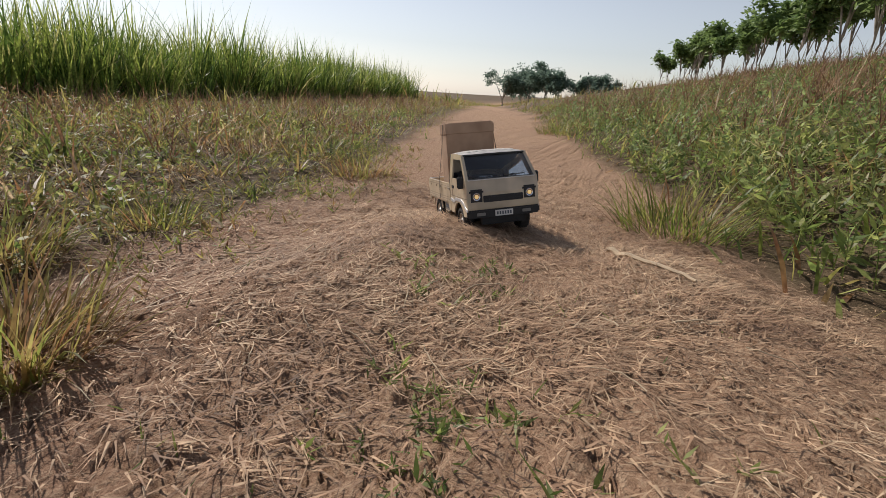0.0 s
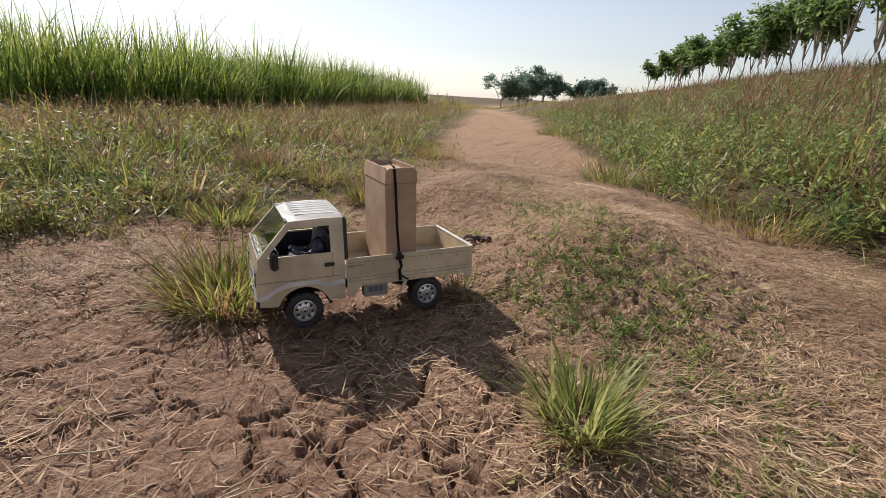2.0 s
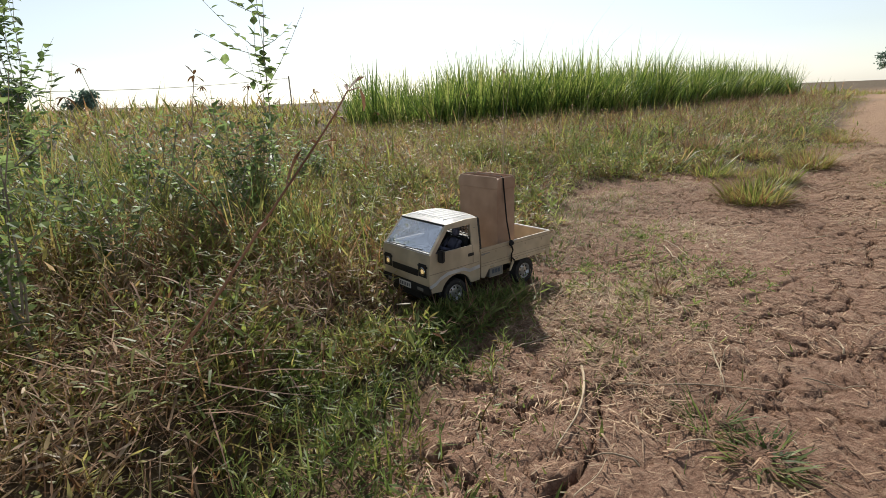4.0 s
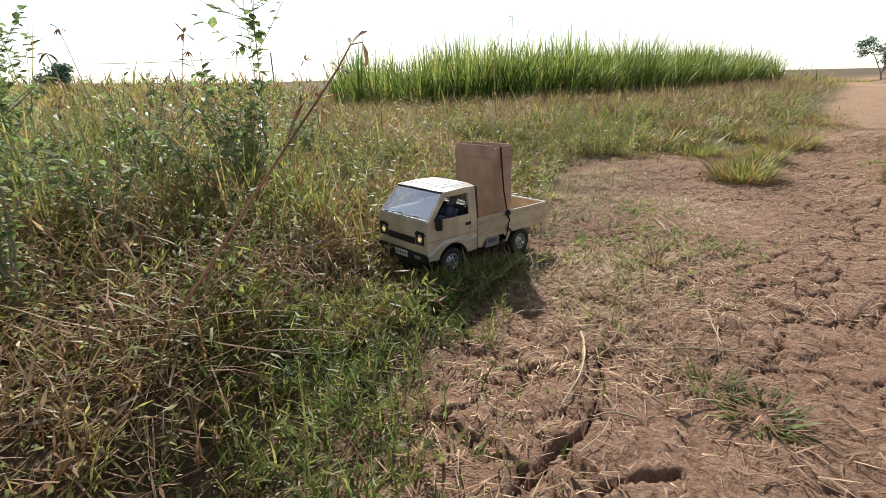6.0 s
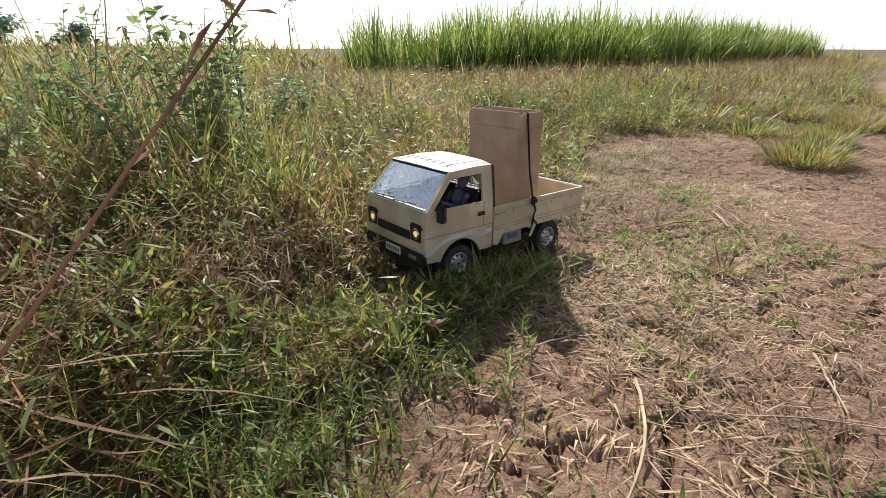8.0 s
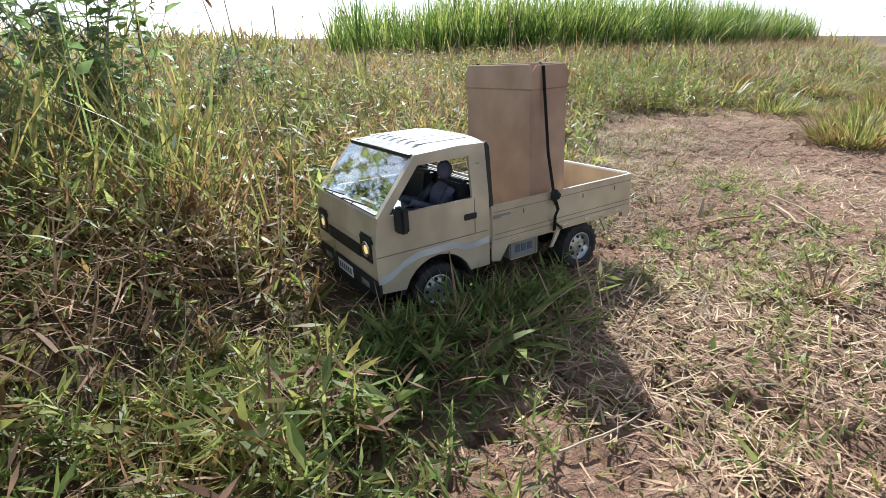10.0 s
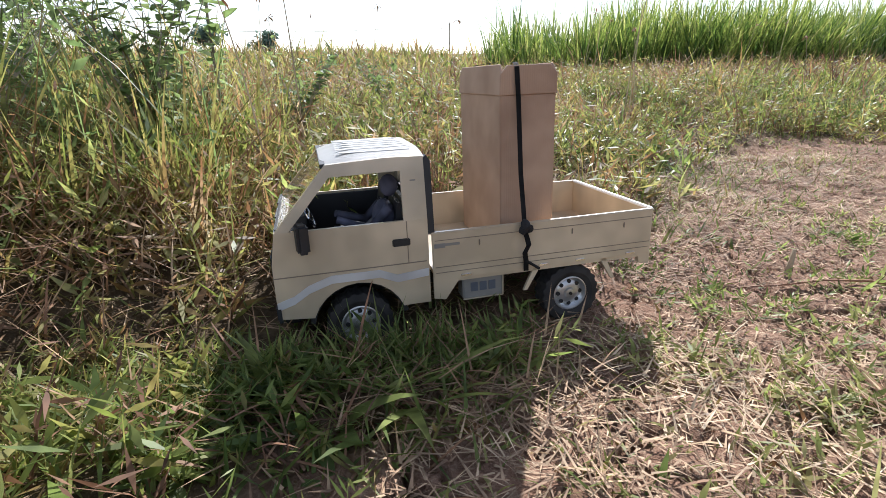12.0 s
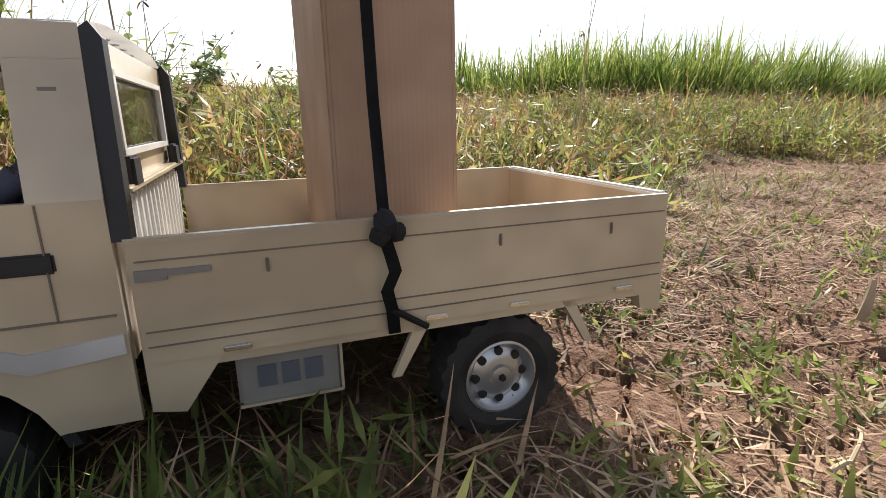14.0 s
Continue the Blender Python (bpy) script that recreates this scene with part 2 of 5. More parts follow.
def add_prism(bm, poly, y0, y1):
    """A polygon in the xz plane, drawn out from y0 to y1."""
    a = [bm.verts.new((x, y0, z)) for x, z in poly]
    b = [bm.verts.new((x, y1, z)) for x, z in poly]
    k = len(poly)
    bm.faces.new(a)
    bm.faces.new(b[::-1])
    for i in range(k):
        bm.faces.new((a[i], b[i], b[(i + 1) % k], a[(i + 1) % k]))
    bmesh.ops.recalc_face_normals(bm, faces=bm.faces[:])
    return bm


def add_lathe(bm, prof, segs=32, axis="y", centre=(0, 0, 0), caps=True):
    """Turns (radius, along) pairs round an axis."""
    rings = []
    for r, h in prof:
        ring = []
        for i in range(segs):
            a = 2 * math.pi * i / segs
            p = (r * math.cos(a), h, r * math.sin(a)) if axis == "y" else (r * math.cos(a), r * math.sin(a), h) if axis == "z" else (h, r * math.cos(a), r * math.sin(a))
            ring.append(bm.verts.new(Vector(p) + Vector(centre)))
        rings.append(ring)
    for a, b in zip(rings, rings[1:]):
        for i in range(segs):
            bm.faces.new((a[i], a[(i + 1) % segs], b[(i + 1) % segs], b[i]))
    for ring in (rings[0], rings[-1]) if caps else ():
        if prof[rings.index(ring)][0] > 1e-6:
            bm.faces.new(ring)
    bmesh.ops.recalc_face_normals(bm, faces=bm.faces[:])
    return bm


def add_tube(bm, pts, radii, segs=6):
    """A tapered tube along points."""
    pts = [Vector(p) for p in pts]
    rings = []
    for i, p in enumerate(pts):
        d = (pts[min(i + 1, len(pts) - 1)] - pts[max(i - 1, 0)]).normalized()
        q = d.to_track_quat("Z", "Y")
        r = radii[i] if isinstance(radii, (list, tuple)) else radii
        rings.append([bm.verts.new(p + q @ Vector((r * math.cos(2 * math.pi * k / segs), r * math.sin(2 * math.pi * k / segs), 0))) for k in range(segs)])
    for a, b in zip(rings, rings[1:]):
        for k in range(segs):
            bm.faces.new((a[k], a[(k + 1) % segs], b[(k + 1) % segs], b[k]))
    bm.faces.new(rings[0][::-1])
    bm.faces.new(rings[-1])
    return bm


def mesh_of(name, verts, faces, mat, shade=True):
    """A mesh from numpy arrays: verts (n, 3), and a list of face arrays (m, 3) or (m, 4)."""
    me = bpy.data.meshes.new(name)
    me.vertices.add(len(verts))
    me.vertices.foreach_set("co", np.ascontiguousarray(verts, dtype=np.float32).ravel())
    loops = np.concatenate([f.ravel() for f in faces]).astype(np.int32)
    counts = np.concatenate([np.full(len(f), f.shape[1]) for f in faces])
    me.loops.add(len(loops))
    me.loops.foreach_set("vertex_index", loops)
    me.polygons.add(len(counts))
    me.polygons.foreach_set("loop_start", np.concatenate(([0], np.cumsum(counts)[:-1])).astype(np.int32))
    if shade:
        me.polygons.foreach_set("use_smooth", np.ones(len(counts), dtype=bool))
    me.update(calc_edges=True)
    me.validate()
    me.materials.append(mat)
    return me


# ---- shape of the ground ----
LEFT_X, LEFT_Y = np.array([-6, -0.5, 0.0, 0.5, 1.0, 1.5, 1.9, 3.2, 12, 60, 500.0]), np.array([-4.2, -0.3, 0.03, 0.42, 0.72, 0.55, 0.45, 0.68, 3.5, 18.6, 150.0])
RIGHT_X, RIGHT_Y = np.array([-6, 1.3, 2.0, 2.4, 2.7, 3.2, 12, 60, 500.0]), np.array([-9.0, -1.75, -1.05, -0.75, -0.47, -0.36, 2.35, 17.4, 149.0])
rng = np.random.default_rng(7)
LATTICE = rng.random((256, 256))


def vnoise(x, y):
    """Smooth value noise in 0..1."""
    xi, yi = np.floor(x).astype(int), np.floor(y).astype(int)
    fx, fy = x - xi, y - yi
    fx, fy = fx * fx * (3 - 2 * fx), fy * fy * (3 - 2 * fy)
    g = lambda i, j: LATTICE[i % 256, j % 256]
    return (g(xi, yi) * (1 - fx) + g(xi + 1, yi) * fx) * (1 - fy) + (g(xi, yi + 1) * (1 - fx) + g(xi + 1, yi + 1) * fx) * fy


def fbm(x, y, octaves=4):
    s, a, t = 0.0, 1.0, 0.0
    for k in range(octaves):
        s = s + a * vnoise(x * 2 ** k + 17.3 * k, y * 2 ** k - 9.1 * k)
        t += a
        a *= 0.5
    return s / t


def edges_of(x, y):
    wob = 0.12 * (fbm(x * 3.1 + 5, y * 3.1, 3) - 0.5)
    return y - np.interp(x, LEFT_X, LEFT_Y) + wob, np.interp(x, RIGHT_X, RIGHT_Y) - y + wob


def step01(v, a, b):
    t = np.clip((v - a) / (b - a), 0, 1)
    return t * t * (3 - 2 * t)


def dirtness(x, y):
    sl, sr = edges_of(x, y)
    return (1 - step01(sl, -0.05, 0.1)) * (1 - step01(sr, -0.05, 0.1))


def thicket(x, y):
    """Where the weeds beside the track stand thick and tall."""
    return step01(y - np.interp(x, [-1.6, -0.72, -0.62, -0.36, -0.3, -0.25], [-0.8, -0.37, -0.26, 0.04, 0.22, 0.55]), 0.0, 0.2) * step01(-x, 0.22, 0.62) * (1 - step01(y, 1.2, 2.0))


def lie(x, y):
    """Height of the ground without cracks and clods."""
    sl, sr = edges_of(x, y)
    sl, sr = np.maximum(sl, 0), np.maximum(sr, 0)
    h = 0.035 * np.minimum(sl, 1.0) - 0.015 * np.clip(sl - 1.0, 0, 3.5) + 0.23 * np.minimum(sr, 4.6) * step01(sr, -0.1, 0.5)
    h = h + 0.115 * np.exp(-((x - 1.68) / 0.4) ** 2 - ((y + 0.44) / 0.28) ** 2) + 0.042 * np.exp(-((x - 2.3) / 0.4) ** 2 - ((y + 0.28) / 0.25) ** 2)
    h = h + 0.05 * np.exp(-((x - 2.3) / 0.4) ** 2 - ((y - 0.12) / 0.2) ** 2)
    h = h + 0.02 * np.exp(-((x - 1.02) / 0.16) ** 2 - ((y + 0.5) / 0.16) ** 2)
    h = h + 0.07 * thicket(x, y)
    h = h - 0.026 * np.clip(x - 10, 0, 110)
    return h + 0.02 * (fbm(x * 1.3, y * 1.3, 3) - 0.5)


def cracks(x, y, cell, width):
    """How deep (0..1) a place lies in a crack between cells."""
    gx, gy = x / cell + 0.65 * (fbm(x * 11, y * 11, 4) - 0.5), y / cell + 0.65 * (fbm(x * 11 + 40, y * 11, 4) - 0.5)
    ix, iy = np.floor(gx).astype(int), np.floor(gy).astype(int)
    f1, f2 = np.full(x.shape, 9.0), np.full(x.shape, 9.0)
    for i in (-1, 0, 1):
        for j in (-1, 0, 1):
            a, b = ix + i, iy + j
            d = np.hypot(a + LATTICE[a % 256, b % 256] - gx, b + LATTICE[(a + 77) % 256, (b + 31) % 256] - gy)
            f2 = np.minimum(f2, np.maximum(f1, d))
            f1 = np.minimum(f1, d)
    return np.clip(1.7 * (1 - (f2 - f1) * cell / width), 0, 1)


# the widest cracks, as guide lines along the track
LONG_CRACKS = (((-0.2, -0.34), (-0.28, -0.395), (-0.32, -0.43), (-0.38, -0.446), (-0.455, -0.456)), ((-0.385, -0.45), (-0.4, -0.5), (-0.325, -0.525)),
               ((1.066, -0.264), (0.992, -0.291), (0.93, -0.25), (0.866, -0.259)), ((0.992, -0.291), (0.907, -0.366), (0.903, -0.408)),
               ((1.31, -0.077), (1.344, -0.146), (1.412, -0.179), (1.457, -0.186)), ((1.287, -0.019), (1.366, -0.056)),
               ((-0.104, -0.211), (-0.074, -0.234), (-0.046, -0.243)), ((0.86, -0.296), (0.755, -0.312), (0.626, -0.365)))


def long_cracks(x, y):
    """How deep (0..1) a place lies in one of the widest cracks, which wander about their guide lines."""
    wx, wy = x + 0.05 * (fbm(x * 16, y * 16, 3) - 0.5), y + 0.05 * (fbm(x * 16 + 9, y * 16, 3) - 0.5)
    near_by = np.full(np.shape(x), 9.0)
    for run in LONG_CRACKS:
        for (ax, ay), (bx, by) in zip(run, run[1:]):
            t = np.clip(((wx - ax) * (bx - ax) + (wy - ay) * (by - ay)) / ((bx - ax) ** 2 + (by - ay) ** 2), 0, 1)
            near_by = np.minimum(near_by, np.hypot(wx - ax - t * (bx - ax), wy - ay - t * (by - ay)))
    return np.clip(1.6 * (1 - near_by / (0.0026 + 0.004 * vnoise(x * 30, y * 30))), 0, 1)


def relief(x, y):
    d = dirtness(x, y)
    wide = 0.0035 + 0.0045 * np.clip(fbm(x * 2.5 + 3, y * 2.5 + 8, 2) - 0.35, 0, 1)
    where = step01(fbm(x * 1.7 + 60, y * 1.7, 3), 0.28, 0.45) * (1 - 0.55 * step01(x, 1.5, 2.2))
    h = -0.016 * cracks(x, y, 0.17, wide) * where * d - 0.02 * long_cracks(x, y) * d - 0.008 * cracks(x + 3, y, 0.075, 0.0052) * where * d
    h = h - d * 0.008 * np.abs(fbm(x * 10 + 5, y * 17, 4) - 0.5) + d * 0.012 * (fbm(x * 40, y * 40, 4) - 0.5) + d * 0.009 * (fbm(x * 7, y * 7, 3) - 0.5) + d * 0.012 * step01(x, 1.4, 2.0) * (fbm(x * 16, y * 16, 3) - 0.5)
    return h + (1 - d) * 0.03 * (fbm(x * 8, y * 8, 3) - 0.5)


def ground_at(x, y):
    x, y = np.asarray(x, dtype=float), np.asarray(y, dtype=float)
    return lie(x, y) + relief(x, y) * (np.abs(x) < 30)


def spread(lo, hi, fine_lo, fine_hi, fine, mid, far, turn=None):
    inner = np.arange(fine_lo, fine_hi, fine) if turn is None else np.concatenate([np.arange(fine_lo, turn, fine), np.arange(turn, fine_hi, fine * 1.9)])
    up = np.concatenate([np.arange(fine_hi, hi, mid), hi + np.geomspace(0.05, far - hi, 46)])
    down = np.concatenate([np.arange(fine_lo - mid, lo, -mid), lo - np.geomspace(0.05, far + lo, 40)])
    return np.sort(np.concatenate([down, inner, up]))


def build_ground():
    xs = spread(-1.2, 3.4, -0.5, 2.9, 0.0041, 0.018, 480.0, 1.4)
    ys = spread(-1.3, 1.0, -0.75, 0.4, 0.0043, 0.02, 480.0)
    gx, gy = np.meshgrid(xs, ys, indexing="ij")
    v = np.stack([gx, gy, ground_at(gx, gy)], -1).reshape(-1, 3)
    nx, ny = len(xs), len(ys)
    i = (np.arange(nx - 1)[:, None] * ny + np.arange(ny - 1)[None, :]).ravel()
    me = mesh_of("ground", v, [np.stack([i, i + ny, i + ny + 1, i + 1], -1)], SOIL)
    a = me.attributes.new("dirt", "FLOAT", "POINT")
    a.data.foreach_set("value", dirtness(gx, gy).ravel().astype(np.float32))
    a = me.attributes.new("dust", "FLOAT", "POINT")
    a.data.foreach_set("value", (step01(gx * 0.55 - gy, 0.6, 1.3) * (0.35 + 0.65 * fbm(gx * 2.1, gy * 2.1, 3)) * 1.25).clip(0, 1).ravel().astype(np.float32))
    tagged(new("ground", me), "cracked reddish dry dirt track between grassy verges", "ground", kind="structure")


build_ground()


# ---- blades ----
def blades(xy, length, width, lean, curl, segs=3, z=None, azimuth=None, r=rng):
    """Tapered bent blades rooted at xy. lean: degrees from upright at the foot, curl: degrees added to the tip."""
    k = len(xy)
    z = ground_at(xy[:, 0], xy[:, 1]) - 0.004 if z is None else z
    az = r.random(k) * 2 * math.pi if azimuth is None else azimuth
    out = np.stack([np.cos(az), np.sin(az)], -1)
    side = np.stack([-np.sin(az + r.normal(0, 0.5, k)), np.cos(az + r.normal(0, 0.5, k)), np.zeros(k)], -1)
    pos = np.concatenate([xy, z[:, None]], 1)
    vs, step_len = [], length / segs
    for s in range(segs + 1):
        w = width * (1 - (s / segs) ** 1.6) * 0.5 if s else width * 0.35
        if s < segs:
            vs += [pos - side * np.reshape(w, (-1, 1)), pos + side * np.reshape(w, (-1, 1))]
        else:
            vs.append(pos.copy())
        a = np.radians(lean + curl * (s + 0.5) / segs)
        pos = pos + np.concatenate([out * np.sin(a)[:, None], np.cos(a)[:, None]], 1) * np.reshape(step_len, (-1, 1))
    n = 2 * segs + 1
    v = np.stack(vs, 1).reshape(-1, 3)
    base = np.arange(k) * n
    quads = [np.stack([base + 2 * s, base + 2 * s + 1, base + 2 * s + 3, base + 2 * s + 2], -1) for s in range(segs - 1)]
    tris = np.stack([base + 2 * segs - 2, base + 2 * segs - 1, base + 2 * segs], -1)
    return v, (np.concatenate(quads) if quads else np.zeros((0, 4), int)), tris


def scatter(count, x0, x1, y0, y1, keep=None, r=rng):
    p = np.stack([r.uniform(x0, x1, count), r.uniform(y0, y1, count)], -1)
    return p[r.random(count) < keep(p[:, 0], p[:, 1])] if keep else p


def field(name, mat, xy, length, width, lean=(5, 40), curl=(10, 60), segs=3, label="", category="grass", azimuth=None, z=None):
    """One object of uncountable blades."""
    k = len(xy)
    ln = rng.uniform(*length, k) * np.clip(2.2 * fbm(xy[:, 0] * 5, xy[:, 1] * 5, 3) - 0.15, 0.4, 1.6)
    v, q, t = blades(xy, ln, rng.uniform(*width, k), rng.uniform(*lean, k), rng.uniform(*curl, k), segs, z, azimuth)
    return tagged(new(name, mesh_of(name, v, [f for f in (q, t) if len(f)], mat)), label, category, kind="stuff")


def tussocks(name, mat, centres, per, length, radius, width, label, lean=(5, 70), curl=(10, 80), segs=2, category="grass"):
    """One object of uncountable grass clumps: blades spring from shared roots and fan outwards, clumps of unequal vigour."""
    k = len(centres)
    vigour = np.repeat(np.clip(rng.lognormal(0.0, 0.35, k), 0.45, 2.0), per)
    n = k * per
    a, r = rng.random(n) * 2 * math.pi, np.sqrt(rng.random(n))
    xy = np.repeat(centres, per, 0) + (r * radius * vigour)[:, None] * np.stack([np.cos(a), np.sin(a)], -1)
    tilt = lean[0] + (lean[1] - lean[0]) * np.clip(r * 0.75 + rng.normal(0, 0.2, n), 0, 1)
    v, q, t = blades(xy, rng.uniform(*length, n) * vigour, rng.uniform(*width, n), tilt, rng.uniform(*curl, n), segs, None, a + rng.normal(0, 0.5, n))
    return tagged(new(name, mesh_of(name, v, [f for f in (q, t) if len(f)], mat)), label, category, kind="stuff")


def leaf_quads(base, d, ln, w):
    """Pointed leaves, one face each, from base along d."""
    d = d / np.linalg.norm(d, axis=1, keepdims=True)
    side = np.cross(d, rng.normal(0, 0.45, d.shape) + np.array([0, 0, 1.0]))
    side /= np.linalg.norm(side, axis=1, keepdims=True) + 1e-9
    ln, w = np.reshape(ln, (-1, 1)), np.reshape(w, (-1, 1))
    mid = base + d * ln * 0.42
    v = np.stack([base, mid + side * w * 0.5, base + d * ln, mid - side * w * 0.5], 1).reshape(-1, 3)
    return v, np.arange(len(base) * 4).reshape(-1, 4)


def sprays(name, mat, xy, height, leaf, per, label, category="weeds", slim=0.42, sprawl=0.6):
    """One object of uncountable small weeds: thin stems set with pointed leaves all along."""
    k = len(xy)
    h = rng.uniform(*height, k) * np.clip(2.2 * fbm(xy[:, 0] * 4 + 3, xy[:, 1] * 4, 3) - 0.15, 0.45, 1.6)
    a, out = rng.random(k) * 2 * math.pi, rng.random(k) * sprawl
    foot = np.concatenate([xy, (ground_at(xy[:, 0], xy[:, 1]) - 0.004)[:, None]], 1)
    reach = np.stack([np.cos(a) * out * h, np.sin(a) * out * h, h], -1)
    t = np.clip(0.1 + 0.9 * (np.arange(per)[None, :] + rng.random((k, per))) / per, 0, 1)
    along = np.stack([t ** 1.5, t ** 1.5, t], -1)
    pos = (foot[:, None, :] + reach[:, None, :] * along).reshape(-1, 3)
    az, el = rng.random(k * per) * 2 * math.pi, np.radians(rng.uniform(-25, 60, k * per))
    d = np.stack([np.cos(az) * np.cos(el), np.sin(az) * np.cos(el), np.sin(el)], -1)
    ln = rng.uniform(*leaf, k * per) * (1.1 - 0.5 * t.ravel())
    v, q = leaf_quads(pos, d, ln, ln * slim)
    side = np.stack([-np.sin(a), np.cos(a), 0 * a], -1) * 0.0011
    bend = foot + reach * np.array([0.35, 0.35, 0.5])
    sv = np.stack([foot - side, foot + side, bend + side, bend - side, foot + reach], 1).reshape(-1, 3)
    b = len(v) + np.arange(k) * 5
    faces = [np.concatenate([q, np.stack([b, b + 1, b + 2, b + 3], -1)]), np.stack([b + 3, b + 2, b + 4], -1)]
    return tagged(new(name, mesh_of(name, np.concatenate([v, sv]), faces, mat)), label, category, kind="stuff")


def clump(x, y):
    return np.clip((fbm(x * 5 + 11, y * 5, 3) - 0.25) * 2.2, 0, 1)


def verge(x, y):
    return np.maximum(step01(edges_of(x, y)[0], -0.12, 0.12), 0)


def bank(x, y):
    return step01(edges_of(x, y)[1], -0.1, 0.12)


# ---- the model truck ----
# Own axes: x forward from the rear axle, y to its left, z up from the ground.
WHEEL_R = 0.0275


def taper(ob, z0=0.112, rate=1.25):
    """Leans the cab's upper sides inwards."""
    for v in ob.data.vertices:
        if v.co.z > z0:
            v.co.y *= 1 - rate * (v.co.z - z0)
    return ob


def arch(cx, cz, r, a0, a1, n=10):
    return [(cx + r * math.cos(radians(a0 + (a1 - a0) * i / n)), cz + r * math.sin(radians(a0 + (a1 - a0) * i / n))) for i in range(n + 1)]


def make_wheel(truck, x, y):
    """A treaded tyre with a steel rim of eight holes; the face looks to +y, or to -y on the right side."""
    s = 1 if y > 0 else -1
    bm = bmesh.new()
    add_lathe(bm, [(0.016, -0.008), (0.021, -0.0105), (0.0252, -0.0098), (0.0275, -0.0088), (0.0275, -0.0032), (0.0275, 0.0), (0.0275, 0.0032), (0.0275, 0.0088), (0.0252, 0.0098), (0.021, 0.0105), (0.016, 0.008)], 84, caps=False)
    for i, v in enumerate(bm.verts):
        r = math.hypot(v.co.x, v.co.z)
        if r > 0.027 and (i % 84 + (2 if v.co.y > 0.001 else 0)) % 4 < 2:
            v.co.x *= 0.955
            v.co.z *= 0.955
    wheel = smooth(part("wheel", bm, RUBBER, truck, "dusty black treaded rubber tyre on a silver rim"), 30)
    wheel.location = (x, y, WHEEL_R)
    bm = bmesh.new()
    add_lathe(bm, [(0.0158, -0.008 * s), (0.0162, 0.0085 * s), (0.0152, 0.0088 * s), (0.0142, 0.006 * s), (0.012, 0.0045 * s), (0.0085, 0.0066 * s), (0.0052, 0.0068 * s), (0.0045, 0.0085 * s), (0.0032, 0.0088 * s), (0.0004, 0.0089 * s)], 40, caps=False)
    rim = smooth(part("rim", bm, RIM, wheel, "silver steel rim with round holes"), 40)
    for i in range(8):
        bm = bmesh.new()
        a = 2 * math.pi * i / 8
        add_lathe(bm, [(0.0, 0.0063 * s), (0.0019, 0.0063 * s), (0.0019, 0.0035 * s)], 10, centre=(0.0108 * math.cos(a), 0, 0.0108 * math.sin(a)))
        part("rim_hole", bm, BLACK, wheel)
    bm = bmesh.new()
    add_lathe(bm, [(0.0, 0.0102 * s), (0.0014, 0.0102 * s), (0.0018, 0.0085 * s)], 6)
    part("hub_nut", bm, CHASSIS, wheel)
    return wheel


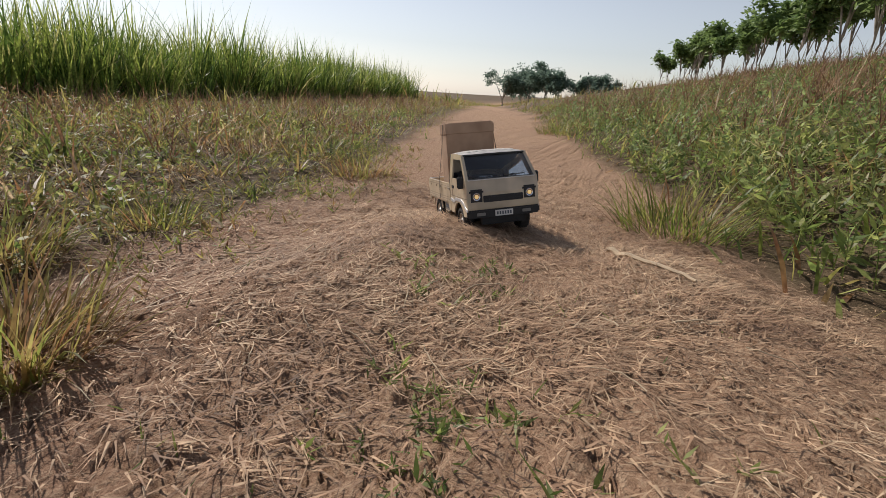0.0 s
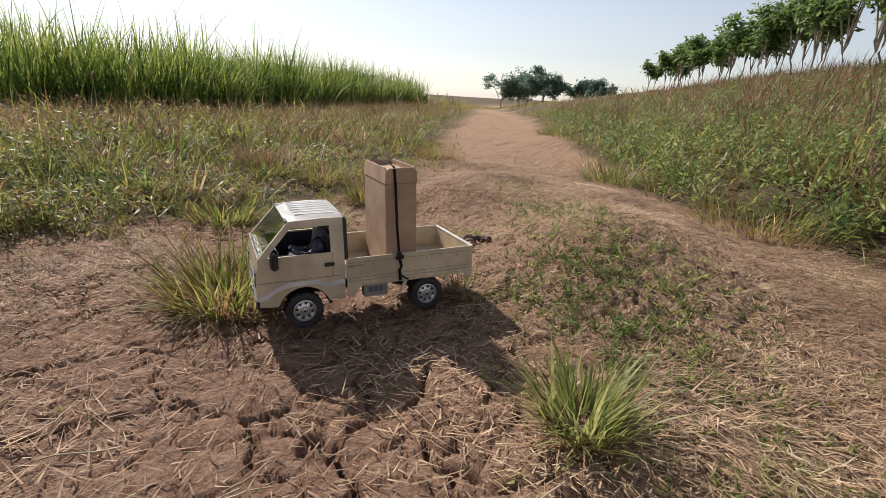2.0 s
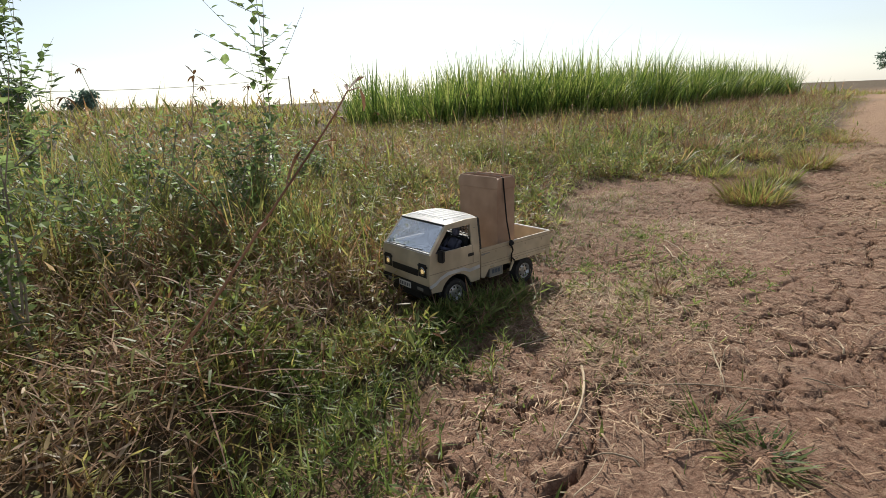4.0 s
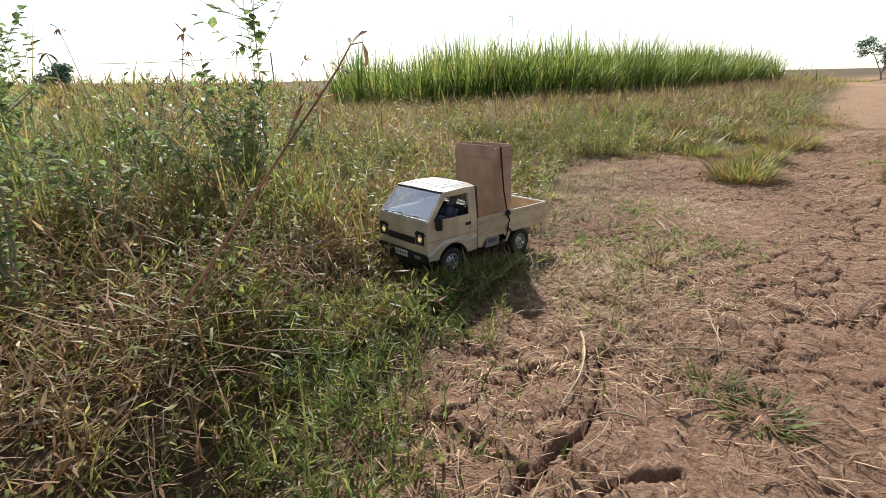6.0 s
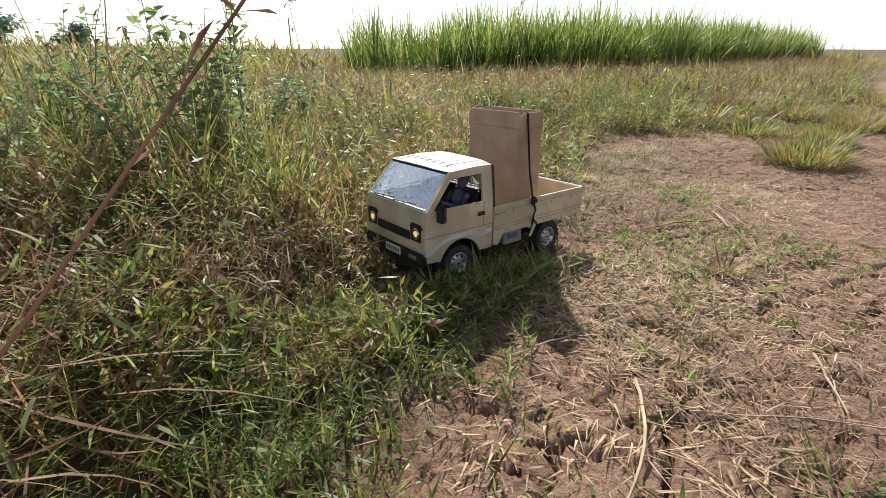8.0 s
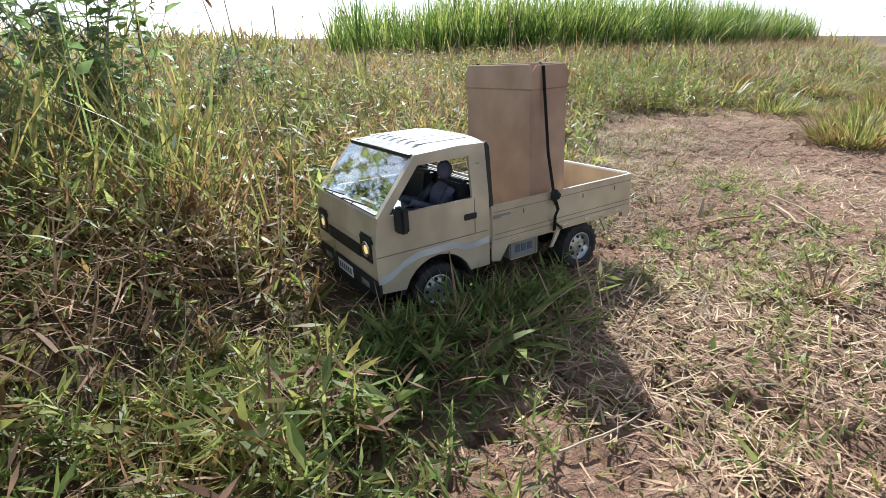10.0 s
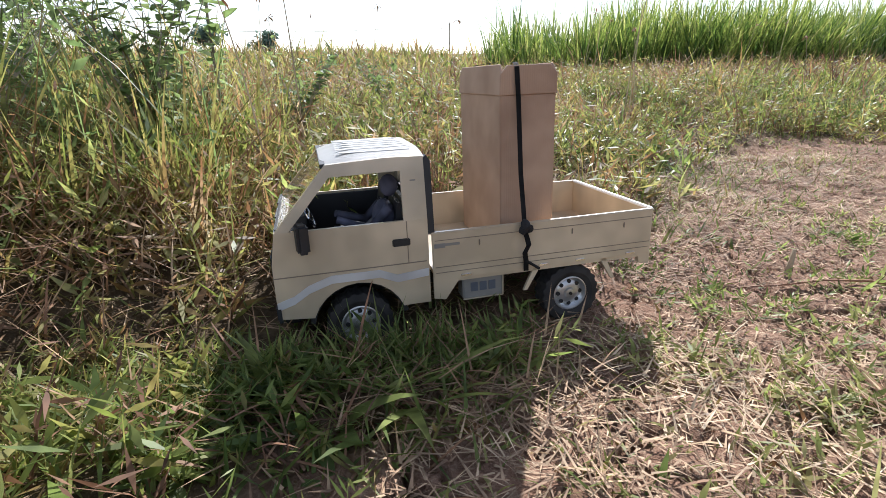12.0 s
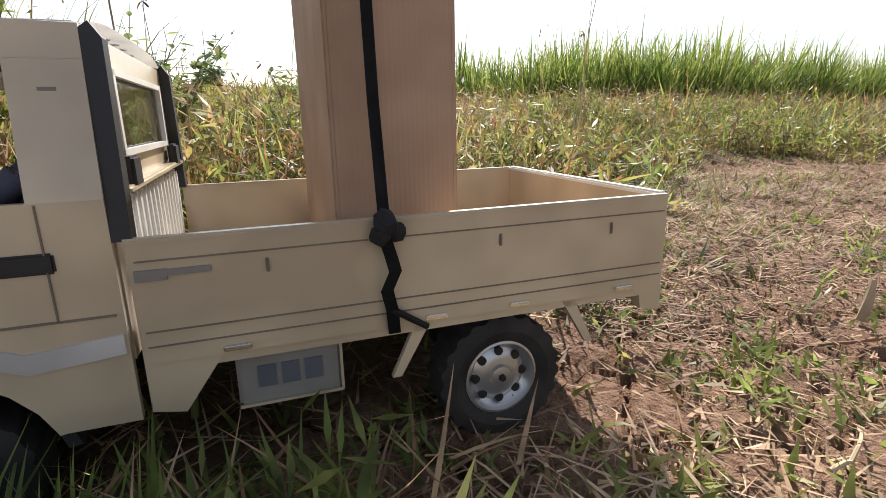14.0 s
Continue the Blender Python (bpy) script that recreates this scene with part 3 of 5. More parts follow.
def make_truck():
    truck = tagged(new("model_truck"), "small cream remote-control pickup truck with white roof and drop-side bed", "model truck")
    low = [(0.131, 0.041), (0.152, 0.041)] + arch(0.19, 0.0275, 0.0385, 160, 20) + [(0.256, 0.043), (0.263, 0.058), (0.262, 0.088), (0.2505, 0.113), (0.131, 0.113)]
    for s in (1, -1):
        y0, y1 = (0.0705, 0.0735) if s > 0 else (-0.0735, -0.0705)
        bm = add_prism(bmesh.new(), low, y0, y1)
        side = part("door_panel", bm, PAINT, truck)
        bm = bmesh.new()
        add_prism(bm, [(0.250, 0.1128), (0.238, 0.1128), (0.204, 0.163), (0.206, 0.175)], y0 - 0.003 * (s > 0), y1 + 0.003 * (s < 0))
        add_prism(bm, [(0.206, 0.175), (0.204, 0.163), (0.15, 0.164), (0.131, 0.164), (0.131, 0.177), (0.16, 0.178)], y0 - 0.002 * (s > 0), y1 + 0.002 * (s < 0))
        add_prism(bm, [(0.15, 0.1128), (0.131, 0.1128), (0.131, 0.1645), (0.15, 0.1645)], y0, y1)
        taper(part("window_pillar", bm, PAINT, truck))
        # trim along the wheel arch
        band = [(0.262, 0.054), (0.24, 0.058), (0.228, 0.0655), (0.21, 0.0715), (0.172, 0.0715), (0.158, 0.0655), (0.132, 0.068)]
        bm = bmesh.new()
        for (xa, za), (xb, zb) in zip(band, band[1:]):
            add_prism(bm, [(xa, za - 0.0032), (xb, zb - 0.0032), (xb, zb + 0.0032), (xa, za + 0.0032)], y1 if s > 0 else y0 - 0.0009, y1 + 0.0009 if s > 0 else y0)
        part("arch_trim", bm, SILVER, truck, "silver band over the wheel arch")
        ye = 0.0737 * s
        part("seam", add_box(box((0.197, ye, 0.0775), (0.128, 0.0006, 0.0007)), (0.148, ye, 0.095), (0.0005, 0.0006, 0.035)), SEAM, truck, "brown shut line of the door")
        part("door_handle", box((0.153, ye, 0.0955), (0.0145, 0.0016, 0.0062), bevel=0.0007), BLACK, truck, "black door handle")
        bm = box((0.2285, 0.0785 * s, 0.1085), (0.009, 0.013, 0.023), Euler((0, 0, 0.2 * s)).to_matrix(), bevel=0.002)
        mirror = part("mirror", bm, BLACK, truck, "black door mirror")
        part("mirror_arm", box((0.2305, 0.0735 * s, 0.1115), (0.004, 0.008, 0.003)), BLACK, mirror)
        part("pillar_vent", add_box(box((0.1405, 0.0685 * s, 0.146), (0.0045, 0.0012, 0.017), Euler((-0.09 * s, 0, 0)).to_matrix()), (0.1405, 0.069 * s, 0.149), (0.003, 0.0016, 0.004)), GREYBOX, truck)
    # roof, crowned, with ribs along it
    bm = bmesh.new()
    rows = []
    for i in range(9):
        x = 0.130 + 0.079 * i / 8
        row = []
        for j in range(13):
            u = -1 + 2 * j / 12
            row.append(bm.verts.new((x, u * 0.0665, 0.1765 + 0.0065 * (1 - u ** 4) - 0.007 * max(0, (i - 5) / 3) ** 2)))
        rows.append(row)
    for a, b in zip(rows, rows[1:]):
        for j in range(12):
            bm.faces.new((a[j], b[j], b[j + 1], a[j + 1]))
    bmesh.ops.solidify(bm, geom=bm.faces[:], thickness=0.0025)
    roof = smooth(part("roof", bm, ROOFP, truck, "white crowned roof with ribs"), 50)
    for j in range(7):
        y = -0.045 + 0.015 * j
        part("roof_rib", box((0.166, y, 0.1832 - 0.0065 * (abs(y) / 0.0665) ** 4), (0.058, 0.004, 0.0007), bevel=0.0003), ROOFP, roof)
    # nose, drawn across
    nose = [(0.256, 0.043), (0.2632, 0.058), (0.2622, 0.088), (0.2507, 0.1135), (0.2465, 0.1135), (0.2585, 0.087), (0.2595, 0.058), (0.252, 0.045)]
    bm = add_prism(bmesh.new(), nose, -0.0705, 0.0705)
    part("front_panel", bm, PAINT, truck)
    part("cowl", box((0.2455, 0, 0.1125), (0.012, 0.14, 0.003), bevel=0.001), ROOFP, truck)
    part("grille", add_box(add_box(box((0.2628, 0, 0.0755), (0.003, 0.082, 0.013), bevel=0.001), (0.2645, 0, 0.0785), (0.001, 0.08, 0.0012)), (0.2645, 0, 0.0735), (0.001, 0.08, 0.0012)), BLACK, truck, "black slatted grille")
    for s in (1, -1):
        hl = part("headlight", box((0.2618, 0.0545 * s, 0.0815), (0.0065, 0.029, 0.0275), bevel=0.003), BLACK, truck, "black headlight surround with a lit lamp")
        bm = bmesh.new()
        add_lathe(bm, [(0.0, 0.2668), (0.003, 0.2664), (0.0042, 0.2655), (0.0046, 0.263)], 24, "x", (0, 0.0545 * s, 0.081))
        smooth(part("lamp", bm, LAMP, hl, "glowing warm yellow lamp"))
        bm = bmesh.new()
        add_lathe(bm, [(0.0046, 0.2645), (0.0072, 0.2665), (0.008, 0.2645)], 24, "x", (0, 0.0545 * s, 0.081))
        smooth(part("lamp_ring", bm, CHROME, hl))
    bumper = part("front_bumper", box((0.2595, 0, 0.0475), (0.013, 0.15, 0.016), bevel=0.003), BLACK, truck, "black front bumper")
    plate = part("number_plate", box((0.267, 0, 0.0465), (0.0015, 0.037, 0.0115), bevel=0.0005), ROOFP, bumper, "white plate with illegible bars")
    for i in range(6):
        part("plate_bar", box((0.2678, -0.0135 + 0.0054 * i, 0.0465), (0.0006, 0.0032, 0.0062)), BARS, bumper)
    for s in (1, -1):
        part("fog_light", box((0.2665, 0.047 * s, 0.0465), (0.002, 0.018, 0.006), bevel=0.0008), GREYBOX, bumper)
    part("skid_plate", box((0.247, 0, 0.033), (0.02, 0.09, 0.016), bevel=0.002), CHASSIS, truck)
    # glazing
    def pane(name, corners, t, label=""):
        bm = bmesh.new()
        f = bm.faces.new([bm.verts.new(c) for c in corners])
        bmesh.ops.solidify(bm, geom=[f], thickness=t)
        bmesh.ops.recalc_face_normals(bm, faces=bm.faces[:])
        ob = part(name, bm, GLASS, truck, label)
        ob.visible_shadow = False
        return ob
    pane("windscreen", [(0.2475, -0.067, 0.114), (0.2475, 0.067, 0.114), (0.208, 0.0625, 0.172), (0.208, -0.0625, 0.172)], 0.0008, "clear windscreen with sky reflections")
    part("windscreen_seal", add_box(box((0.2075, 0, 0.1735), (0.004, 0.128, 0.004)), (0.248, 0, 0.1145), (0.003, 0.136, 0.002)), BLACK, truck)
    for y, tilt in ((0.018, 0.25), (-0.032, 0.25)):
        bm = bmesh.new()
        add_tube(bm, [(0.2515, y, 0.1145), (0.2495, y + 0.004, 0.119)], 0.001)
        add_tube(bm, [(0.2495, y - 0.024, 0.1165), (0.2478, y + 0.03, 0.1215)], 0.0011)
        part("wiper", bm, BLACK, truck, "black wiper blade")
    # back of the cab
    bm = bmesh.new()
    for c, sz in (((0.1318, 0, 0.169), (0.003, 0.13, 0.012)), ((0.1318, 0.0545, 0.145), (0.003, 0.018, 0.037)), ((0.1318, -0.0545, 0.145), (0.003, 0.018, 0.037)), ((0.1318, 0, 0.119), (0.003, 0.136, 0.016))):
        add_box(bm, c, sz)
    back = part("cab_back", bm, PAINT, truck)
    for i in range(14):
        part("back_rib", box((0.1292, -0.056 + 0.0086 * i, 0.088), (0.003, 0.0045, 0.046), bevel=0.001), ROOFP, back)
    part("back_wall", box((0.132, 0, 0.086), (0.003, 0.14, 0.05)), PAINT, back)
    part("window_ledge", box((0.1285, 0, 0.1145), (0.007, 0.13, 0.003), bevel=0.0008), PAINT, back)
    bm = bmesh.new()
    for c, sz in (((0.1295, 0, 0.1625), (0.002, 0.094, 0.003)), ((0.1295, 0, 0.1285), (0.002, 0.094, 0.003)), ((0.1295, 0.0455, 0.1455), (0.002, 0.003, 0.036)), ((0.1295, -0.0455, 0.1455), (0.002, 0.003, 0.036))):
        add_box(bm, c, sz)
    part("rear_window_frame", bm, ROOFP, back)
    pane("rear_window", [(0.1315, -0.046, 0.128), (0.1315, 0.046, 0.128), (0.1315, 0.046, 0.163), (0.1315, -0.046, 0.163)], 0.0008)
    for s in (1, -1):
        bm = add_prism(bmesh.new(), [(0.1255, 0.1), (0.1325, 0.1), (0.1325, 0.174), (0.1285, 0.178), (0.1255, 0.172)], 0.0665 * s, 0.0735 * s)
        taper(part("corner_guard", bm, BLACK, truck, "black guard on the cab's rear corner"))
        part("back_vent", box((0.127, 0.05 * s, 0.1205), (0.004, 0.012, 0.014), bevel=0.001), BLACK, back)
    part("cab_floor", box((0.19, 0, 0.068), (0.11, 0.138, 0.004)), CHASSIS, truck)
    for s in (1, -1):
        part("door_lining", box((0.196, 0.0688 * s, 0.092), (0.11, 0.0022, 0.038), bevel=0.0006), BLACK, truck, "black inner door lining")
    part("back_lining", box((0.1346, 0, 0.095), (0.0016, 0.134, 0.062)), BLACK, truck)
    part("roof_lining", box((0.168, 0, 0.1742), (0.066, 0.118, 0.0014)), BLACK, truck)
    part("dashboard", add_box(box((0.236, 0, 0.102), (0.02, 0.136, 0.02), bevel=0.003), (0.231, 0.03, 0.115), (0.014, 0.03, 0.008)), BLACK, truck, "black dashboard")
    bm = bmesh.new()
    pts = [(0.0 + 0.222 + 0.004 * math.sin(a), 0.035 + 0.012 * math.cos(a), 0.117 + 0.0105 * math.sin(a)) for a in [2 * math.pi * i / 16 for i in range(17)]]
    add_tube(bm, pts, 0.0012)
    add_tube(bm, [(0.222, 0.023, 0.117), (0.222, 0.047, 0.117)], 0.001)
    part("steering_wheel", bm, CHROME, truck, "chrome steering wheel")
    for s in (1, -1):
        bm = add_box(box((0.172, 0.034 * s, 0.08), (0.044, 0.05, 0.02), bevel=0.005), (0.1485, 0.034 * s, 0.105), (0.012, 0.05, 0.05), Euler((0, -0.15, 0)).to_matrix(), bevel=0.004)
        part("seat", bm, BLACK, truck, "black seat")
    # load bed
    part("bed_floor", box((0.026, 0, 0.0635), (0.2, 0.14, 0.004)), PAINT, truck)
    for s in (1, -1):
        gate = part("side_gate", box((0.026, 0.0725 * s, 0.0795), (0.204, 0.003, 0.041), bevel=0.0006), PAINT, truck)
        part("top_rail", box((0.026, 0.0722 * s, 0.0995), (0.206, 0.0042, 0.0024), bevel=0.0008), PAINT, gate, "pale worn top edge")
        for z in (0.0705, 0.0655, 0.0935):
            part("gate_line", box((0.026, 0.0741 * s, z), (0.2, 0.0005, 0.0005)), SEAM, gate)
        for x in (0.088, 0.046, 0.0035, -0.047):
            part("hook", box((x, 0.0744 * s, 0.0885), (0.0011, 0.001, 0.0048), bevel=0.0003), SEAM, gate)
        for x in (0.1, 0.03, -0.005, -0.055):
            part("latch", box((x, 0.0745 * s, 0.0615), (0.009, 0.0016, 0.002), bevel=0.0004), CHROME, gate)
        part("corner_latch", add_box(box((0.122, 0.0744 * s, 0.089), (0.009, 0.001, 0.0035)), (0.112, 0.0744 * s, 0.0895), (0.014, 0.0008, 0.002)), GREYBOX, gate)
        part("sill", box((0.03, 0.0715 * s, 0.0585), (0.196, 0.002, 0.005)), PAINT, truck)
        skirt = [(0.128, 0.0605), (0.128, 0.043), (0.118, 0.041), (0.104, 0.0605)]
        part("front_skirt", add_prism(bmesh.new(), skirt, 0.0715 * s, 0.0735 * s), PAINT, truck)
        for a, b in ((0.031, 0.043), (-0.031, -0.043)):
            part("fender_stay", add_prism(bmesh.new(), [(a, 0.0605), (a + 0.006, 0.0605), (b + 0.0045, 0.0385), (b + 0.001, 0.0385)], 0.070 * s, 0.0725 * s), PAINT, truck)
        part("rear_bracket", add_prism(bmesh.new(), [(-0.06, 0.06), (-0.077, 0.06), (-0.076, 0.048), (-0.066, 0.05), (-0.065, 0.056)], 0.068 * s, 0.073 * s), PAINT, truck)
        tank = part("side_box", box((0.084, 0.062 * s, 0.0475), (0.036, 0.016, 0.022), bevel=0.0012), GREYBOX, truck, "grey side box with an illegible mark")
        bm = bmesh.new()
        for i in range(3):
            add_box(bm, (0.092 - 0.008 * i, 0.0702 * s, 0.0475), (0.0062, 0.0008, 0.008))
        part("side_mark", bm, BARS, tank)
        part("side_frame", add_box(add_box(box((0.084, 0.0702 * s, 0.0578), (0.036, 0.001, 0.001)), (0.084, 0.0702 * s, 0.037), (0.036, 0.001, 0.001)), (0.066, 0.0702 * s, 0.0475), (0.001, 0.001, 0.021)), PAINT, tank)
        part("chassis_rail", box((0.09, 0.028 * s, 0.048), (0.32, 0.01, 0.014), bevel=0.001), CHASSIS, truck)
        part("shock_absorber", add_tube(bmesh.new(), [(0.004, 0.043 * s, 0.03), (0.012, 0.04 * s, 0.06)], 0.004, 8), CHASSIS, truck)
    tail = part("tailgate", box((-0.0755, 0, 0.0795), (0.003, 0.142, 0.041), bevel=0.0006), PAINT, truck)
    part("tail_rail", box((-0.0755, 0, 0.0998), (0.0045, 0.142, 0.003), bevel=0.0008), ROOFP, tail)
    for s in (1, -1):
        part("tail_lamp", box((-0.0775, 0.056 * s, 0.053), (0.004, 0.02, 0.007), bevel=0.001), REDSTEM, truck, "red tail lamp")
    for x in (0.0, 0.19):
        part("axle", add_tube(bmesh.new(), [(x, -0.06, 0.0275), (x, 0.06, 0.0275)], 0.0045, 10), CHASSIS, truck)
        bm = bmesh.new()
        bmesh.ops.create_icosphere(bm, subdivisions=2, radius=0.013, matrix=Matrix.Translation((x, 0.008, 0.028)))
        smooth(part("differential", bm, CHASSIS, truck))
    part("gearbox", box((0.12, 0, 0.046), (0.06, 0.036, 0.022), bevel=0.003), CHASSIS, truck)
    part("drive_shaft", add_tube(bmesh.new(), [(0.015, 0.006, 0.03), (0.1, 0, 0.042)], 0.0028, 8), CHASSIS, truck)
    part("wheel_well", add_prism(bmesh.new(), arch(0.19, 0.0275, 0.041, 170, 10) + arch(0.19, 0.0275, 0.037, 10, 170), -0.07, 0.07), CHASSIS, truck)
    # blunt nose: the front panel stands almost under the foot of the windscreen
    for ob in truck.children_recursive:
        for v in ob.data.vertices:
            if v.co.x > 0.2475:
                v.co.x = 0.2475 + (v.co.x - 0.2475) * 0.38
    # low cab: the glasshouse is pressed down
    for ob in truck.children_recursive:
        if ob.type == "MESH" and ob.name.split(".")[0] not in ("mirror", "mirror_arm"):
            for v in ob.data.vertices:
                if v.co.z > 0.113:
                    v.co.z = 0.113 + (v.co.z - 0.113) * 0.76
    wheels = [make_wheel(truck, x, y) for x in (0.0, 0.19) for y in (0.0605, -0.0605)]
    return truck, wheels


truck, truck_wheels = make_truck()


def make_carton():
    """A tall open-topped carton, its flaps standing up a little wider than its walls."""
    carton = tagged(new("cardboard_box"), "tall brown cardboard box standing in the truck bed", "box")
    x0, x1, y0, y1, z0, z1 = 0.014, 0.061, -0.056, 0.053, 0.066, 0.203
    t = 0.0022
    for name, c, s in (("side_wall", ((x0 + x1) / 2, y1, (z0 + z1) / 2), (x1 - x0, t, z1 - z0)), ("side_wall", ((x0 + x1) / 2, y0, (z0 + z1) / 2), (x1 - x0, t, z1 - z0)),
                       ("end_wall", (x0, (y0 + y1) / 2, (z0 + z1) / 2), (t, y1 - y0 + t, z1 - z0)), ("end_wall", (x1, (y0 + y1) / 2, (z0 + z1) / 2), (t, y1 - y0 + t, z1 - z0))):
        part(name, box(c, s, bevel=0.0006), CARD, carton)
    part("bottom", box(((x0 + x1) / 2, (y0 + y1) / 2, z0), (x1 - x0, y1 - y0, t)), CARD, carton)
    part("inner_fold", box(((x0 + x1) / 2, (y0 + y1) / 2, z1 + 0.012), (x1 - x0, y1 - y0 - 0.004, t), Euler((0, 0.1, 0)).to_matrix()), CARD, carton)
    def flap(pts, axis, at, lean):
        bm = bmesh.new()
        add_prism(bm, pts, -t / 2, t / 2)
        bev(bm, 0.0005, segs=1)
        m = Matrix.Translation(at) @ (Euler((0, 0, radians(90)) if axis == "y" else (0, 0, 0)).to_matrix().to_4x4()) @ Euler((radians(lean), 0, 0)).to_matrix().to_4x4()
        bmesh.ops.transform(bm, matrix=m, verts=bm.verts)
        part("flap", bm, CARD, carton, "upright rounded carton flap")
    def tab(w, h):
        return [(-w / 2, 0), (w / 2, 0), (w / 2, h - 0.007), (w / 2 - 0.006, h), (-w / 2 + 0.006, h), (-w / 2, h - 0.007)]
    flap(tab(0.114, 0.024), "y", (x1 + 0.001, (y0 + y1) / 2, z1), -4)
    flap(tab(0.114, 0.024), "y", (x0 - 0.001, (y0 + y1) / 2, z1), 4)
    flap(tab(0.05, 0.023), "x", ((x0 + x1) / 2, y1 + 0.001, z1), -3)
    flap(tab(0.05, 0.023), "x", ((x0 + x1) / 2, y0 - 0.001, z1), 3)
    return carton


def make_strap():
    """A black strap over the carton, knotted at the bed's left rail, the end hanging."""
    strap = tagged(new("strap"), "black webbing strap tied over the box with a knot", "strap")
    def ribbon(name, pts, w, label=""):
        bm = bmesh.new()
        rows = []
        for p in pts:
            rows.append([bm.verts.new((p[0] - w / 2, p[1], p[2])), bm.verts.new((p[0] + w / 2, p[1], p[2]))])
        for a, b in zip(rows, rows[1:]):
            bm.faces.new((a[0], a[1], b[1], b[0]))
        bmesh.ops.solidify(bm, geom=bm.faces[:], thickness=0.0012)
        return part(name, bm, STRAP, strap, label)
    x = 0.0468
    ribbon("band", [(x + 0.002, 0.0765, 0.098), (x + 0.0015, 0.066, 0.14), (x + 0.001, 0.0585, 0.2), (x + 0.002, 0.057, 0.225), (x + 0.001, 0.05, 0.2285), (x, 0.0, 0.2295), (x, -0.053, 0.2285), (x, -0.06, 0.225), (x, -0.0615, 0.2), (x, -0.0765, 0.1), (x, -0.0765, 0.062)], 0.0042)
    bm = bmesh.new()
    rr = random.Random(4)
    for i, (dx, dy, dz, r) in enumerate(((0.002, 0.0785, 0.1, 0.0046), (-0.001, 0.0785, 0.097, 0.0036), (0.004, 0.079, 0.0955, 0.0036))):
        bmesh.ops.create_icosphere(bm, subdivisions=2, radius=r, matrix=Matrix.Translation((x + dx, dy, dz)))
    for v in bm.verts:
        v.co += Vector((rr.uniform(-1, 1), rr.uniform(-0.6, 0.6), rr.uniform(-1, 1))) * 0.0008
    smooth(part("knot", bm, STRAP, strap, "bunched black knot"))
    ribbon("tail", [(x + 0.003, 0.0785, 0.096), (x + 0.001, 0.08, 0.088), (x + 0.0, 0.081, 0.083), (x + 0.003, 0.08, 0.076), (x + 0.001, 0.078, 0.068), (x + 0.0, 0.076, 0.058)], 0.0046)
    bm = add_tube(bmesh.new(), [(x + 0.001, 0.077, 0.068), (x - 0.006, 0.076, 0.063), (x - 0.013, 0.074, 0.058)], 0.0014, 6)
    part("cord_end", bm, STRAP, strap)
    return strap


def make_doll():
    """A plain seated driver doll, one mesh."""
    bm = bmesh.new()
    def ball(c, s):
        b = bmesh.ops.create_icosphere(bm, subdivisions=3, radius=1.0, matrix=Matrix.Translation(c) @ Matrix.Diagonal((*s, 1)))
    ball((0.16, 0.034, 0.102), (0.011, 0.0155, 0.022))
    ball((0.1545, 0.034, 0.1345), (0.0078, 0.0075, 0.0095))
    for s in (1, -1):
        add_tube(bm, [(0.158, 0.034 + 0.015 * s, 0.119), (0.175, 0.034 + 0.018 * s, 0.103), (0.2, 0.034 + 0.011 * s, 0.112)], [0.0048, 0.004, 0.0032], 8)
        add_tube(bm, [(0.162, 0.034 + 0.01 * s, 0.09), (0.2, 0.034 + 0.012 * s, 0.094), (0.214, 0.034 + 0.012 * s, 0.075)], [0.008, 0.007, 0.006], 8)
    return smooth(tagged(part("driver_doll", bm, CLOTH), "small seated driver doll in dark blue cloth", "doll"), 60)


carton, strap, doll = make_carton(), make_strap(), make_doll()


# ---- grass and weeds ----
track = lambda x, y: dirtness(x, y)
off_truck = lambda x, y: 1.0 - 0.75 * ((x > -0.29) & (x < 0.1) & (y > -0.02) & (y < 0.18))

cover = lambda x, y: step01(edges_of(x, y)[0], -0.36, 0.02) * (0.25 + 0.75 * clump(x, y)) * off_truck(x, y)
xy = scatter(84000, -1.3, 1.3, -1.0, 0.9, cover)
pick = rng.random(len(xy))
field("short_grass", MIXED, xy[pick < 0.5], (0.014, 0.036), (0.0022, 0.0046), (20, 90), (10, 80), 3, "short mixed green and dry grass beside the track")
field("green_grass", GREEN, xy[(pick > 0.5) & (pick < 0.82)], (0.014, 0.038), (0.0024, 0.005), (10, 70), (10, 60), 3, "short green grass beside the track")
field("dead_grass", DRY, xy[pick > 0.82], (0.02, 0.06), (0.0012, 0.003), (40, 88), (0, 30), 2, "dead brown grass beside the track")
mat_xy = scatter(9500, 1.2, 4.0, 0.1, 2.2, lambda x, y: step01(edges_of(x, y)[0], -0.28, 0.02) * (0.3 + 0.7 * clump(x, y)))
sprays("short_grass", MIXED, mat_xy, (0.012, 0.045), (0.016, 0.034), 7, "mat of short yellow-green grass at the edge of the track", "grass", 0.15, 1.8)
thick = scatter(76000, -1.4, -0.22, -0.7, 1.1, thicket)
pick = rng.random(len(thick))
lift_z = ground_at(thick[:, 0], thick[:, 1])
field("thicket_grass", MIXED, thick[pick < 0.42], (0.03, 0.075), (0.0018, 0.004), (10, 80), (20, 90), 2, "thick yellowing grass in the verge")
sel = (pick > 0.42) & (pick < 0.68)
field("thicket_stalks", BRAMBLE, thick[sel], (0.03, 0.12), (0.0008, 0.002), (25, 115), (-15, 30), 2, "tangle of dead brown stalks in the verge", z=lift_z[sel] + rng.random(sel.sum()) ** 1.5 * 0.06)
